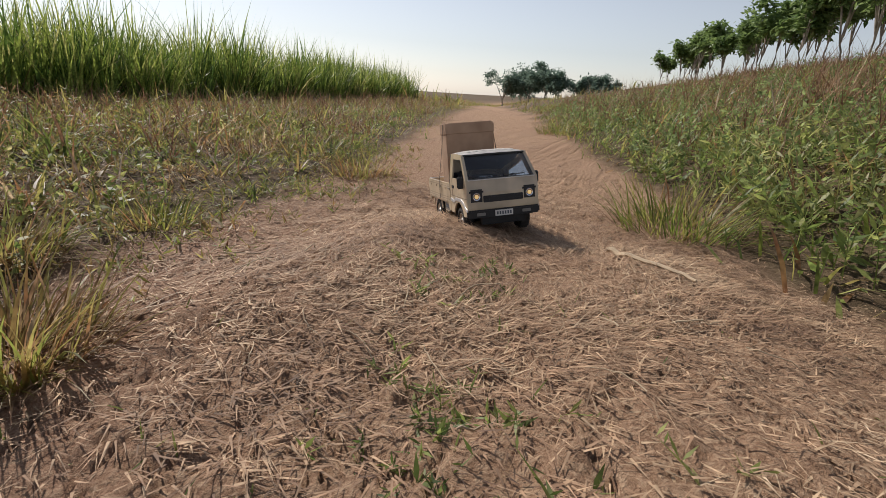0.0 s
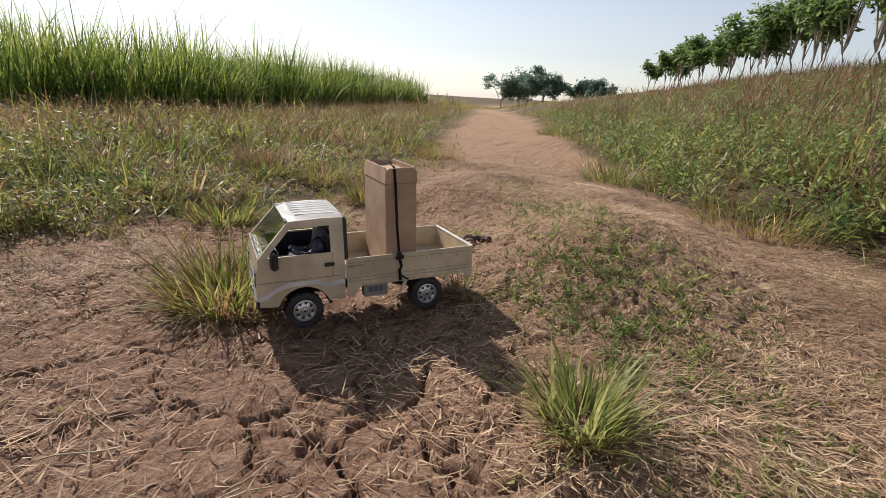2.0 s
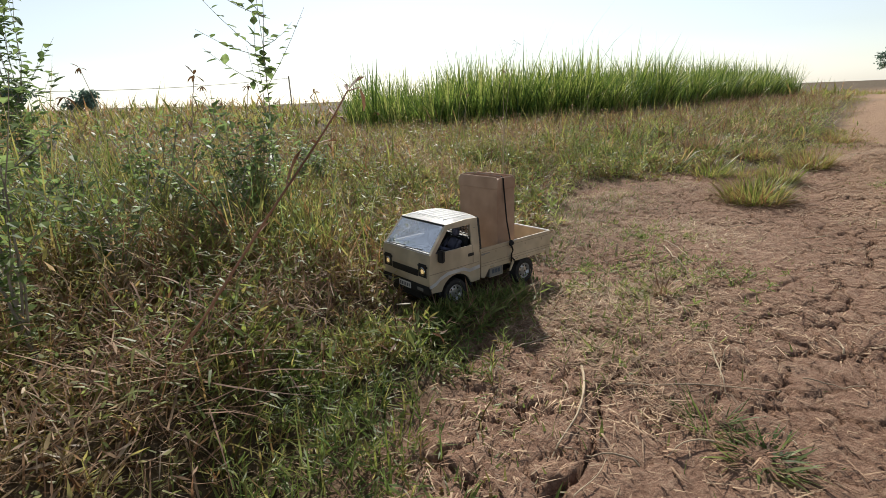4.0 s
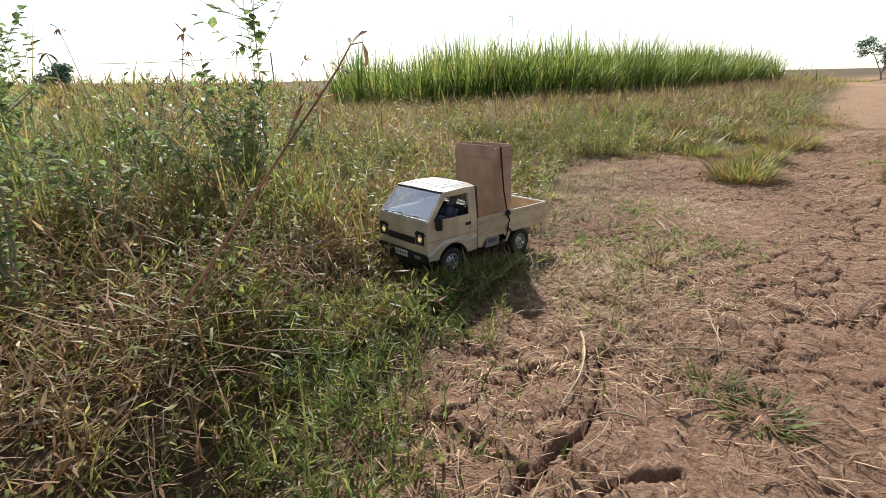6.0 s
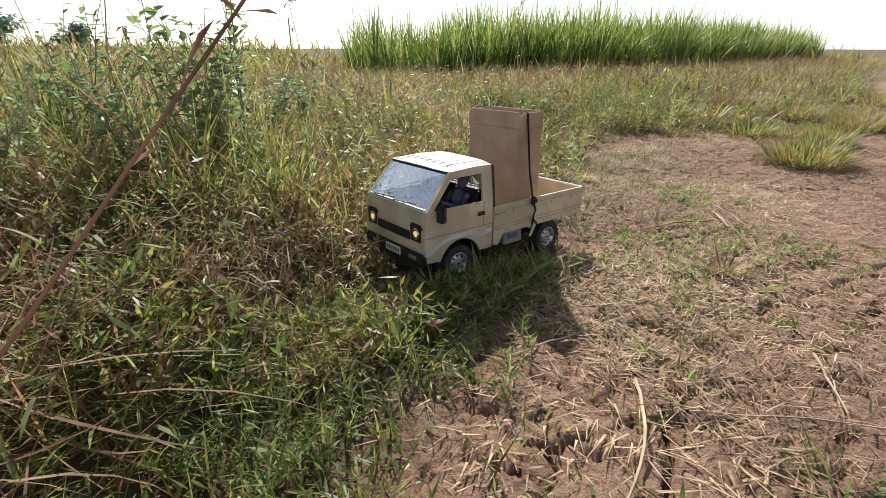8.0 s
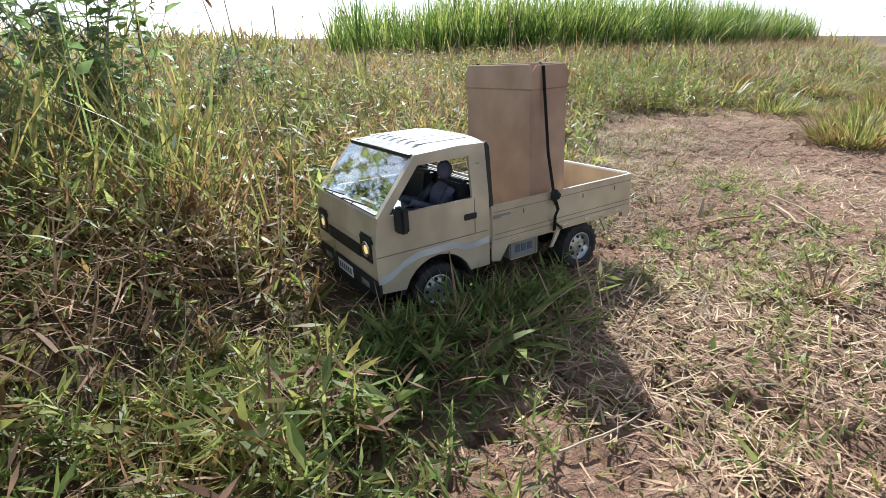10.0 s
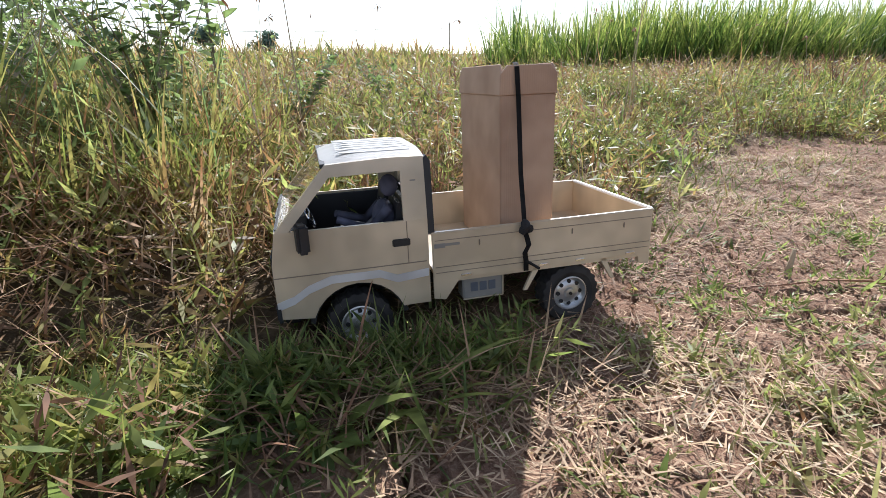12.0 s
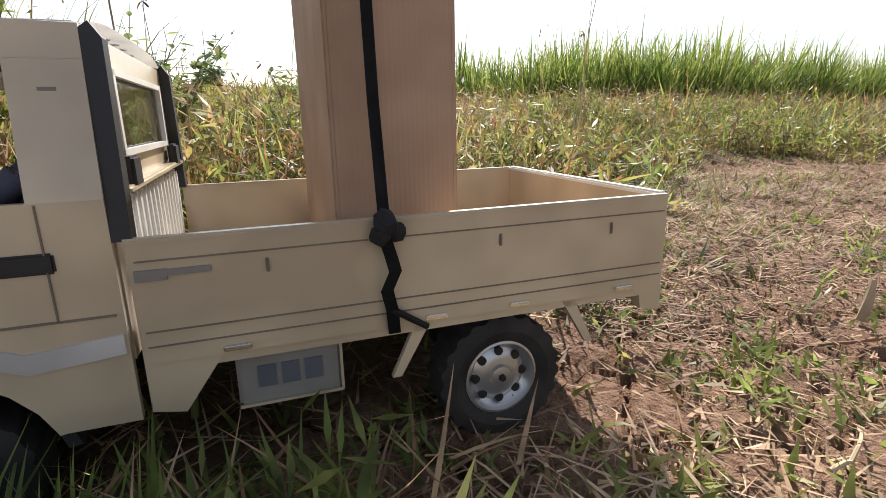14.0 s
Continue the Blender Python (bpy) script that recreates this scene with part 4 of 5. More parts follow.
sel = pick > 0.68
field("thicket_leaves", GREEN, thick[sel], (0.01, 0.026), (0.0024, 0.005), (30, 110), (0, 50), 2, "small green leaves among dead stalks", z=lift_z[sel] + rng.random(sel.sum()) * 0.1)
fallen = scatter(2000, -1.1, -0.4, -0.55, 0.1, thicket)
field("fallen_stems", BRAMBLE, fallen, (0.04, 0.11), (0.0014, 0.0028), (45, 110), (-50, 60), 4, "fallen dry stems tangled in the verge", z=ground_at(fallen[:, 0], fallen[:, 1]) + 0.01 + rng.random(len(fallen)) * 0.075)
dry_xy = scatter(22000, -0.5, 1.3, -0.2, 1.2, lambda x, y: step01(edges_of(x, y)[0], 0.05, 0.4) * (0.3 + 0.7 * (1 - clump(x + 2, y))) * off_truck(x, y))
field("dry_grass", DRY, dry_xy, (0.03, 0.09), (0.0014, 0.003), (20, 85), (0, 40), 3, "tangled dry brown grass stalks")
mid = scatter(36000, -6, 5, 0.9, 6.2, lambda x, y: step01(edges_of(x, y)[0], 0.1, 0.5) * (0.3 + 0.7 * clump(x * 0.5, y * 0.5)))
field("meadow_grass", MIXED, mid, (0.04, 0.12), (0.004, 0.0085), (10, 75), (20, 90), 2, "wide verge of mixed green and brown grass")
roadside = scatter(62000, 1.0, 14, 0.4, 8.0, lambda x, y: step01(edges_of(x, y)[0], -0.15, 0.12) * (0.45 + 0.55 * clump(x * 0.6, y * 0.6)) * (y < 5.2))
field("roadside_grass", MIXED, roadside, (0.035, 0.1), (0.0035, 0.008), (10, 75), (20, 90), 2, "green and brown grass along the track")
brown = scatter(24000, 2.5, 14, 1.0, 6.0, lambda x, y: step01(edges_of(x, y)[0], 0.5, 1.0) * (1 - clump(x * 0.4 + 3, y * 0.4)))
field("brown_weeds", BRAMBLE, brown, (0.07, 0.2), (0.003, 0.007), (0, 60), (5, 50), 3, "brown dry weeds before the cane")
right = scatter(90000, 0.8, 14, -7, 3.5, lambda x, y: bank(x, y) * (0.4 + 0.6 * clump(x * 0.7, y * 0.7)) * np.exp(-np.maximum(edges_of(x, y)[1] - 3.5, 0)))
half = rng.random(len(right)) < 0.58
field("bank_grass", MIXED, right[half], (0.05, 0.16), (0.005, 0.012), (10, 80), (20, 90), 3, "tangled grass on the sloping bank")
field("bank_green", GREEN, right[~half], (0.05, 0.13), (0.006, 0.014), (10, 80), (20, 90), 2, "green grass on the sloping bank")
foot = scatter(46000, 1.4, 7, -3.5, 1.5, lambda x, y: step01(edges_of(x, y)[1], 0.0, 0.15) * (1 - step01(edges_of(x, y)[1], 0.7, 1.4)) * clump(x * 0.8 + 1, y * 0.8))
field("bank_leaves", GREEN, foot, (0.024, 0.052), (0.006, 0.012), (20, 95), (0, 50), 2, "broad green leaves at the foot of the bank", "weeds", z=ground_at(foot[:, 0], foot[:, 1]) + rng.random(len(foot)) * 0.1)
bank_dry = scatter(27000, 1.2, 13, -6, 3.0, lambda x, y: step01(edges_of(x, y)[1], 0.3, 0.8) * (1 - clump(x * 0.6 + 5, y * 0.6)))
field("bank_stalks", DRY, bank_dry, (0.08, 0.26), (0.0035, 0.008), (0, 50), (0, 60), 3, "dry brown stalks on the bank")

# clumps: the verge beside the parked truck, the meadow behind it, the verge along the track, the bank
off_edge = lambda lo, hi, side=0: (lambda x, y: step01(edges_of(x, y)[side], lo, hi))
near = scatter(3400, -1.0, 1.9, 0.15, 2.1, lambda x, y: off_edge(0.1, 0.45)(x, y) * (0.25 + 0.75 * clump(x * 0.8 + 2, y * 0.8)) * off_truck(x, y))
pick = rng.random(len(near))
tussocks("verge_clumps", MIXED, near[pick < 0.55], 16, (0.04, 0.11), 0.022, (0.003, 0.0065), "yellow-green grass clumps in the verge", segs=3)
tussocks("verge_clumps", GREEN, near[(pick > 0.55) & (pick < 0.78)], 14, (0.04, 0.1), 0.02, (0.003, 0.0065), "green grass clumps in the verge", segs=3)
tussocks("verge_clumps", BRAMBLE, near[pick > 0.78], 14, (0.04, 0.12), 0.03, (0.002, 0.0045), "rust-brown dead clumps in the verge", (20, 90), (0, 40))
far_meadow = scatter(5200, -5, 5, 1.3, 6.0, lambda x, y: off_edge(0.3, 0.8)(x, y) * (0.2 + 0.8 * clump(x * 0.5 + 4, y * 0.5)))
pick = rng.random(len(far_meadow))
tussocks("meadow_clumps", MIXED, far_meadow[pick < 0.72], 13, (0.06, 0.17), 0.045, (0.006, 0.012), "yellow-green grass clumps in the meadow")
tussocks("meadow_clumps", BRAMBLE, far_meadow[pick > 0.72], 12, (0.06, 0.17), 0.05, (0.004, 0.009), "rust-brown dry clumps in the meadow", (10, 80), (0, 50))
beside = scatter(5600, 1.6, 13, 0.5, 5.2, lambda x, y: off_edge(0.05, 0.5)(x, y) * (0.25 + 0.75 * clump(x * 0.7 + 6, y * 0.7)) * np.clip(1.6 - x / 12, 0.3, 1))
pick = rng.random(len(beside)) + 0.25 * step01(edges_of(beside[:, 0], beside[:, 1])[0], 1.0, 1.8)
tussocks("roadside_clumps", MIXED, beside[pick < 0.6], 14, (0.05, 0.14), 0.04, (0.005, 0.011), "yellow-green grass clumps along the track")
tussocks("roadside_clumps", BRAMBLE, beside[pick > 0.6], 13, (0.05, 0.16), 0.045, (0.004, 0.009), "rust-brown weeds along the track", (5, 80), (0, 50))
low = scatter(5200, 0.9, 6.5, 0.4, 4.0, lambda x, y: off_edge(0.0, 0.3)(x, y) * clump(x * 0.9 + 1, y * 0.9))
sprays("verge_weeds", GREEN, low, (0.03, 0.1), (0.018, 0.036), 8, "low leafy green weeds beside the track")
slope = scatter(5200, 1.3, 11, -5.5, 2.5, lambda x, y: off_edge(0.1, 0.45, 1)(x, y) * (0.25 + 0.75 * clump(x * 0.7 + 8, y * 0.7)) * np.exp(-np.maximum(edges_of(x, y)[1] - 3.0, 0)))
pick = rng.random(len(slope)) + 0.3 * step01(edges_of(slope[:, 0], slope[:, 1])[1], 1.0, 2.6)
tussocks("bank_clumps", MIXED, slope[pick < 0.5], 15, (0.07, 0.2), 0.05, (0.006, 0.012), "long grass clumps on the sloping bank")
tussocks("bank_clumps", BRAMBLE, slope[pick > 0.5], 14, (0.08, 0.22), 0.05, (0.004, 0.009), "rust-brown dry clumps on the sloping bank", (0, 70), (0, 50))
slope = scatter(11000, 1.4, 9, -4.5, 2.5, lambda x, y: off_edge(0.05, 0.3, 1)(x, y) * (0.15 + 0.85 * clump(x * 0.8 + 5, y * 0.8)) * np.exp(-0.6 * np.maximum(edges_of(x, y)[1] - 1.2, 0)))
sprays("bank_weeds", LEAF, slope, (0.06, 0.2), (0.026, 0.055), 9, "leafy green weeds on the foot of the bank")
leafy_foot = scatter(2600, 1.5, 4.2, -2.2, 0.2, lambda x, y: off_edge(0.05, 0.2, 1)(x, y) * (1 - off_edge(0.7, 1.2, 1)(x, y)) * (0.3 + 0.7 * clump(x * 1.2, y * 1.2)))
sprays("bank_foot_grass", GREEN, leafy_foot, (0.06, 0.17), (0.035, 0.075), 10, "lush broad-bladed grass at the foot of the bank", "grass", 0.2, 0.8)
upright = scatter(420, 1.6, 7, -3.5, 1.2, lambda x, y: off_edge(0.4, 0.7, 1)(x, y) * (1 - off_edge(1.6, 2.2, 1)(x, y)) * (clump(x * 1.1 + 9, y * 1.1) > 0.6))
tussocks("bank_straw", DRY, upright, 15, (0.14, 0.3), 0.03, (0.004, 0.008), "upright straw-coloured grass on the bank", (2, 35), (5, 60), 3)
bushy = scatter(3600, -1.8, -0.3, 0.1, 1.6, lambda x, y: step01(y + 0.35 * x, -0.15, 0.25) * np.maximum(thicket(x, y), 0.5 * (x < -0.5)) * (0.2 + 0.8 * clump(x + 4, y)))
sprays("thicket_weeds", LEAF, bushy, (0.05, 0.15), (0.01, 0.022), 12, "leafy green weeds grown through dead stalks", sprawl=0.8)
matted = scatter(5200, -1.3, -0.3, -0.6, 0.7, lambda x, y: thicket(x, y) * (0.35 + 0.65 * clump(x * 1.5 + 4, y * 1.5)))
pick = rng.random(len(matted))
sprays("matted_stems", MIXED, matted[pick < 0.6], (0.03, 0.1), (0.014, 0.03), 9, "matted yellow-green creeping grass over dead stalks", "grass", 0.16, 1.4)
sprays("matted_stems", BRAMBLE, matted[pick > 0.6], (0.03, 0.11), (0.014, 0.034), 8, "matted rust-brown dead grass stems", "grass", 0.13, 1.6)
thick_verge = scatter(19000, -0.75, 1.7, -0.15, 1.6, lambda x, y: step01(edges_of(x, y)[0], -0.04, 0.16) * (0.35 + 0.65 * clump(x * 1.2 + 1, y * 1.2)) * np.clip(off_truck(x, y) * 1.4 - 0.4, 0, 1) * (0.12 + 0.88 * step01(fbm(x * 9, y * 9, 2), 0.4, 0.52)))
pick = rng.random(len(thick_verge)) + 0.5 * (fbm(thick_verge[:, 0] * 2.2 + 9, thick_verge[:, 1] * 2.2, 2) - 0.5)
sprays("verge_stems", MIXED, thick_verge[pick < 0.5], (0.04, 0.12), (0.018, 0.045), 8, "thick yellowing narrow-leaved grass in the verge", "grass", 0.18, 0.8)
sprays("verge_stems", GREEN, thick_verge[(pick > 0.5) & (pick < 0.76)], (0.04, 0.11), (0.018, 0.045), 8, "thick green narrow-leaved grass in the verge", "grass", 0.2, 0.8)
sprays("verge_stems", BRAMBLE, thick_verge[pick > 0.76], (0.04, 0.12), (0.014, 0.034), 8, "dead brown narrow-leaved grass in the verge", "grass", 0.15, 0.9)
open_meadow = scatter(8000, -3.2, 4.5, 1.4, 4.6, lambda x, y: step01(edges_of(x, y)[0], 0.2, 0.6) * (0.3 + 0.7 * clump(x * 0.8, y * 0.8)))
pick = rng.random(len(open_meadow))
sprays("meadow_stems", MIXED, open_meadow[pick < 0.75], (0.05, 0.14), (0.03, 0.06), 8, "yellowing narrow-leaved grass in the meadow", "grass", 0.2, 0.8)
sprays("meadow_stems", BRAMBLE, open_meadow[pick > 0.75], (0.05, 0.15), (0.03, 0.06), 8, "dead brown grass in the meadow", "grass", 0.17, 0.9)

outlying = scatter(4200, -5.5, -1.2, -2.6, 3.0, lambda x, y: step01(edges_of(x, y)[0], 0.05, 0.4) * (0.3 + 0.7 * clump(x * 0.7, y * 0.7)))
sprays("outlying_grass", MIXED, outlying, (0.04, 0.13), (0.03, 0.06), 8, "yellowing grass on the wide verge", "grass", 0.2, 0.9)

by_wheels = scatter(380, -0.34, -0.08, -0.12, -0.012, lambda x, y: 0.3 + 0.7 * clump(x * 3, y * 3))
field("wheel_grass", GREEN, by_wheels, (0.018, 0.042), (0.002, 0.0045), (10, 75), (10, 70), 3, "green grass standing against the truck's wheels")

front = scatter(230, -0.28, -0.12, -0.045, -0.008)
field("wheel_grass", GREEN, front, (0.024, 0.046), (0.002, 0.0042), (0, 50), (5, 60), 3, "green grass standing against the truck's wheels")


def lush(x, y):
    """A hollow of fresh grass before the parked truck."""
    p = 0.0
    for cx, cy, r, k in ((-0.25, -0.1, 0.06, 0.3), (-0.31, -0.04, 0.07, 1.0), (-0.38, -0.07, 0.1, 1.0), (-0.46, -0.1, 0.1, 0.8), (-0.55, -0.2, 0.1, 0.45), (-0.34, -0.15, 0.07, 0.35), (-0.62, -0.32, 0.09, 0.4)):
        p = np.maximum(p, k * np.exp(-((x - cx) ** 2 + (y - cy) ** 2) / r ** 2))
    return np.clip(p * 1.3, 0, 1) * (0.3 + 0.7 * clump(x * 2, y * 2)) * (1.0 - ((x > -0.29) & (y > -0.03)))


shade_stems = scatter(220, -0.36, 0.0, -0.11, -0.012)
field("dry_stems", DRY, shade_stems, (0.02, 0.055), (0.0011, 0.0022), (35, 100), (-30, 60), 4, "pale twisted dry stems beside the truck", z=ground_at(shade_stems[:, 0], shade_stems[:, 1]) + 0.02 * rng.random(len(shade_stems)))
fresh = scatter(17000, -0.8, -0.15, -0.45, 0.1, lush)
pick = rng.random(len(fresh)) < 0.5
fine = rng.random(len(fresh)) < 0.3
field("lush_grass", MIXED, fresh[~pick & fine], (0.018, 0.045), (0.0016, 0.0036), (10, 85), (10, 80), 3, "yellowing grass before the parked truck")
field("lush_grass", GREEN, fresh[pick & fine], (0.018, 0.046), (0.0018, 0.0042), (10, 80), (10, 80), 3, "fresh green grass before the parked truck")
fresh = scatter(4200, -0.8, -0.15, -0.45, 0.1, lush)
pick = rng.random(len(fresh)) < 0.45
sprays("lush_stems", GREEN, fresh[pick], (0.03, 0.072), (0.014, 0.028), 9, "fresh green narrow-leaved grass before the parked truck", "grass", 0.13, 1.0)
sprays("lush_stems", MIXED, fresh[~pick], (0.03, 0.072), (0.014, 0.028), 9, "yellowing narrow-leaved grass before the parked truck", "grass", 0.12, 1.1)
wheel_side = scatter(110, -0.31, -0.06, -0.07, -0.014)
sprays("lush_stems", GREEN, wheel_side, (0.02, 0.045), (0.02, 0.04), 7, "green grass grown against the truck's wheels", "grass", 0.14, 1.2)
reedy = scatter(330, -1.1, -0.24, 0.2, 1.1, lambda x, y: 0.4 + 0.6 * clump(x * 2, y * 2))
tussocks("tall_verge_grass", MIXED, reedy, 15, (0.09, 0.2), 0.02, (0.0025, 0.006), "tall yellowing grass behind the thicket", (0, 35), (5, 60), 4)
tall_weeds = scatter(300, -1.3, -0.3, 0.25, 1.3, lambda x, y: 0.3 + 0.7 * clump(x * 1.4 + 3, y * 1.4))
sprays("tall_weeds", LEAF, tall_weeds, (0.12, 0.26), (0.014, 0.03), 15, "tall leafy grey-green weeds in the verge", sprawl=0.3)
# trodden straw on the track, and creeping green patches
strawy = lambda x, y: np.maximum(track(x, y), 0.25) * (edges_of(x, y)[1] < 0.2) * (0.24 + 0.76 * step01(x * 0.55 - y, 0.75, 1.25)) * (0.4 + 0.6 * clump(x * 0.8 + 4, y * 0.8))
sxy = scatter(330000, -0.7, 3.2, -1.5, 0.9, strawy)
swirl = lambda p: 9.0 * fbm(p[:, 0] * 2.0 + 2, p[:, 1] * 2.0, 2) + rng.normal(0, 1.0, len(p))
field("straw_litter", STRAWM, sxy, (0.012, 0.042), (0.0016, 0.0036), (72, 92), (-6, 16), 1, "trodden dry straw lying on the dirt", "straw", swirl(sxy), ground_at(sxy[:, 0], sxy[:, 1]) + 0.001 + rng.random(len(sxy)) * 0.006)
nxy = scatter(80000, -0.2, 1.3, -0.5, 0.55, lambda x, y: (0.6 + 0.4 * clump(x * 1.4 + 8, y * 1.4)) * off_truck(x, y) * step01(edges_of(x, y)[0], -0.65, -0.1))
field("straw_litter", STRAWM, nxy, (0.007, 0.026), (0.0012, 0.003), (60, 95), (-15, 35), 1, "deep dry straw and dead stalks beside the verge", "straw", z=ground_at(nxy[:, 0], nxy[:, 1]) + 0.001 + rng.random(len(nxy)) * 0.009)
fxy = scatter(24000, 3.2, 12, -1.0, 3.5, lambda x, y: track(x, y))
field("straw_litter", STRAWM, fxy, (0.04, 0.1), (0.003, 0.006), (78, 90), (0, 8), 2, "trodden dry straw lying on the dirt", "straw")


def patchy(x, y):
    p = 0.0
    for cx, cy, r in ((1.85, -0.29, 0.08), (1.7, -0.35, 0.12), (1.52, -0.43, 0.14), (1.4, -0.5, 0.16), (1.25, -0.55, 0.17), (1.08, -0.66, 0.15), (0.98, -0.72, 0.15), (1.98, -0.14, 0.07), (1.62, -0.1, 0.05), (0.5, 0.1, 0.1), (1.3, -0.36, 0.09), (0.3, -0.12, 0.12), (0.15, -0.12, 0.14), (2.3, -0.05, 0.06)):
        p = np.maximum(p, np.exp(-((x - cx) ** 2 + (y - cy) ** 2) / r ** 2))
    return np.clip(p * (fbm(x * 22, y * 22, 3) * 3.2 - 0.75), 0, 1)


gxy = scatter(18000, -0.1, 2.5, -1.0, 0.3, patchy)
sprays("creeping_grass", GREEN, gxy, (0.005, 0.018), (0.011, 0.024), 7, "low creeping green grass on the dirt", "grass", 0.2, 2.6)
lxy = np.concatenate([scatter(9000, -0.4, 2.4, -1.0, 0.5, lambda x, y: track(x, y) * clump(x + 7, y) * 0.6), scatter(26000, -0.35, 1.0, -0.35, 0.6, lambda x, y: clump(x * 1.5 + 7, y * 1.5) * step01(edges_of(x, y)[0], -0.5, -0.2) * off_truck(x, y))])
field("sprigs", GREEN, lxy, (0.01, 0.028), (0.0018, 0.0036), (30, 88), (0, 40), 2, "scattered grass sprigs on the dirt")


def tuft(x, y, count, length, spread_r, mat, label, lean=(5, 55), wide=1.0):
    """A single clump of grass growing out of the track."""
    a, r = rng.random(count) * 2 * math.pi, spread_r * np.sqrt(rng.random(count))
    xy = np.stack([r * np.cos(a), r * np.sin(a)], -1)
    v, q, t = blades(xy, rng.uniform(length * 0.3, length, count), wide * rng.uniform(0.002, 0.0052, count), rng.uniform(*lean, count), rng.uniform(10, 60, count), 4,
                     np.full(count, -0.008), a + rng.normal(0, 0.5, count))
    ob = tagged(new("grass_tuft"), label, "grass tuft", "tufts on the track")
    new("foliage", mesh_of("foliage", v, [q, t], mat)).parent = ob
    k = count // 2
    a, r = rng.random(k) * 2 * math.pi, spread_r * 1.1 * np.sqrt(rng.random(k))
    xy = np.stack([r * np.cos(a), r * np.sin(a)], -1)
    v, q, t = blades(xy, rng.uniform(length * 0.25, length * 0.7, k), rng.uniform(0.0012, 0.003, k), rng.uniform(50, 95, k), rng.uniform(-10, 30, k), 3, np.full(k, 0.002), a + rng.normal(0, 0.6, k))
    foot_ob = new("dry_foot", mesh_of("dry_foot", v, [q, t], DRY))
    foot_ob.parent = ob
    tagged(foot_ob, "splayed dead blades at the foot")
    ob.location = (x, y, float(ground_at(x, y)))
    return ob



tuft(1.13, 0.13, 700, 0.145, 0.09, MIXED, "large yellow-green grass tuft on cracked dirt", (5, 60))
tuft(1.29, 0.18, 300, 0.1, 0.05, GREEN, "green grass tuft on cracked dirt")
tuft(1.53, 0.23, 420, 0.12, 0.055, MIXED, "yellow-green grass tuft with dry foot")
tuft(1.94, 0.3, 640, 0.14, 0.08, MIXED, "spreading dry-footed grass tuft")
tuft(1.3, -0.24, 170, 0.085, 0.03, MIXED, "flattened straw-coloured grass tuft", (25, 85))
tuft(1.01, -0.48, 300, 0.115, 0.04, GREEN, "bright green upright grass tuft", (3, 45))
tuft(3.2, 0.66, 300, 0.12, 0.1, MIXED, "grass tuft at the edge of the track")
tuft(2.1, 0.62, 300, 0.12, 0.09, MIXED, "grass tuft at the edge of the track")
tuft(-0.16, -0.47, 120, 0.065, 0.022, GREEN, "small splayed green tuft on cracked dirt", (15, 80))
tuft(-0.175, -0.535, 120, 0.055, 0.032, GREEN, "small dry-footed tuft on cracked dirt", (30, 85))
tuft(0.15, -0.19, 60, 0.06, 0.012, DRY, "thin dry tuft on cracked dirt")
tuft(3.0, -0.35, 380, 0.2, 0.14, MIXED, "tall tuft at the foot of the bank")
tuft(2.35, -0.85, 420, 0.2, 0.2, MIXED, "tall green tuft at the foot of the bank")
tuft(6.0, 0.52, 300, 0.2, 0.15, MIXED, "tuft at the foot of the bank")
tuft(-0.2, -0.07, 26, 0.08, 0.035, GREEN, "broad-bladed green grass by the truck", (30, 80), 2.0)
tuft(-0.27, -0.09, 24, 0.07, 0.03, GREEN, "broad-bladed green grass by the truck", (30, 80), 1.8)
tuft(-0.165, -0.062, 16, 0.1, 0.02, GREEN, "broad-bladed green grass by the truck", (25, 75), 3.4)
tuft(-0.235, -0.07, 16, 0.11, 0.02, GREEN, "broad-bladed green grass by the truck", (25, 75), 3.4)
tuft(2.16, 0.95, 420, 0.16, 0.09, DRY, "straw-coloured upright grass tuft", (2, 40))
tuft(2.06, 0.83, 320, 0.13, 0.07, MIXED, "yellow-green grass tuft with dry foot")
tuft(2.4, 0.64, 260, 0.1, 0.07, MIXED, "spreading dry-footed grass tuft")
tuft(2.05, 1.36, 420, 0.17, 0.1, MIXED, "tall yellow-green grass tuft in the verge")
tuft(1.62, 0.42, 260, 0.09, 0.07, MIXED, "spreading dry-footed grass tuft")
tuft(1.5, 0.5, 300, 0.12, 0.07, MIXED, "yellow-green grass tuft with dry foot")


def twig(pts, r, mat, label, name="twig"):
    u, k = np.linspace(0, len(pts) - 1, 4 * len(pts) - 3), np.arange(len(pts))
    raw = [np.interp(u, k, [p[i] for p in pts]) for i in range(3)]
    soft = [np.convolve(np.pad(c, 2, mode="edge"), np.ones(5) / 5, "valid") for c in raw]
    lift = [(float(x), float(y), float(ground_at(x, y)) + float(z)) for x, y, z in zip(*soft)]
    return tagged(part(name, add_tube(bmesh.new(), lift, [r * (1 - 0.6 * i / len(lift)) for i in range(len(lift))], 6), mat), label, "twig")


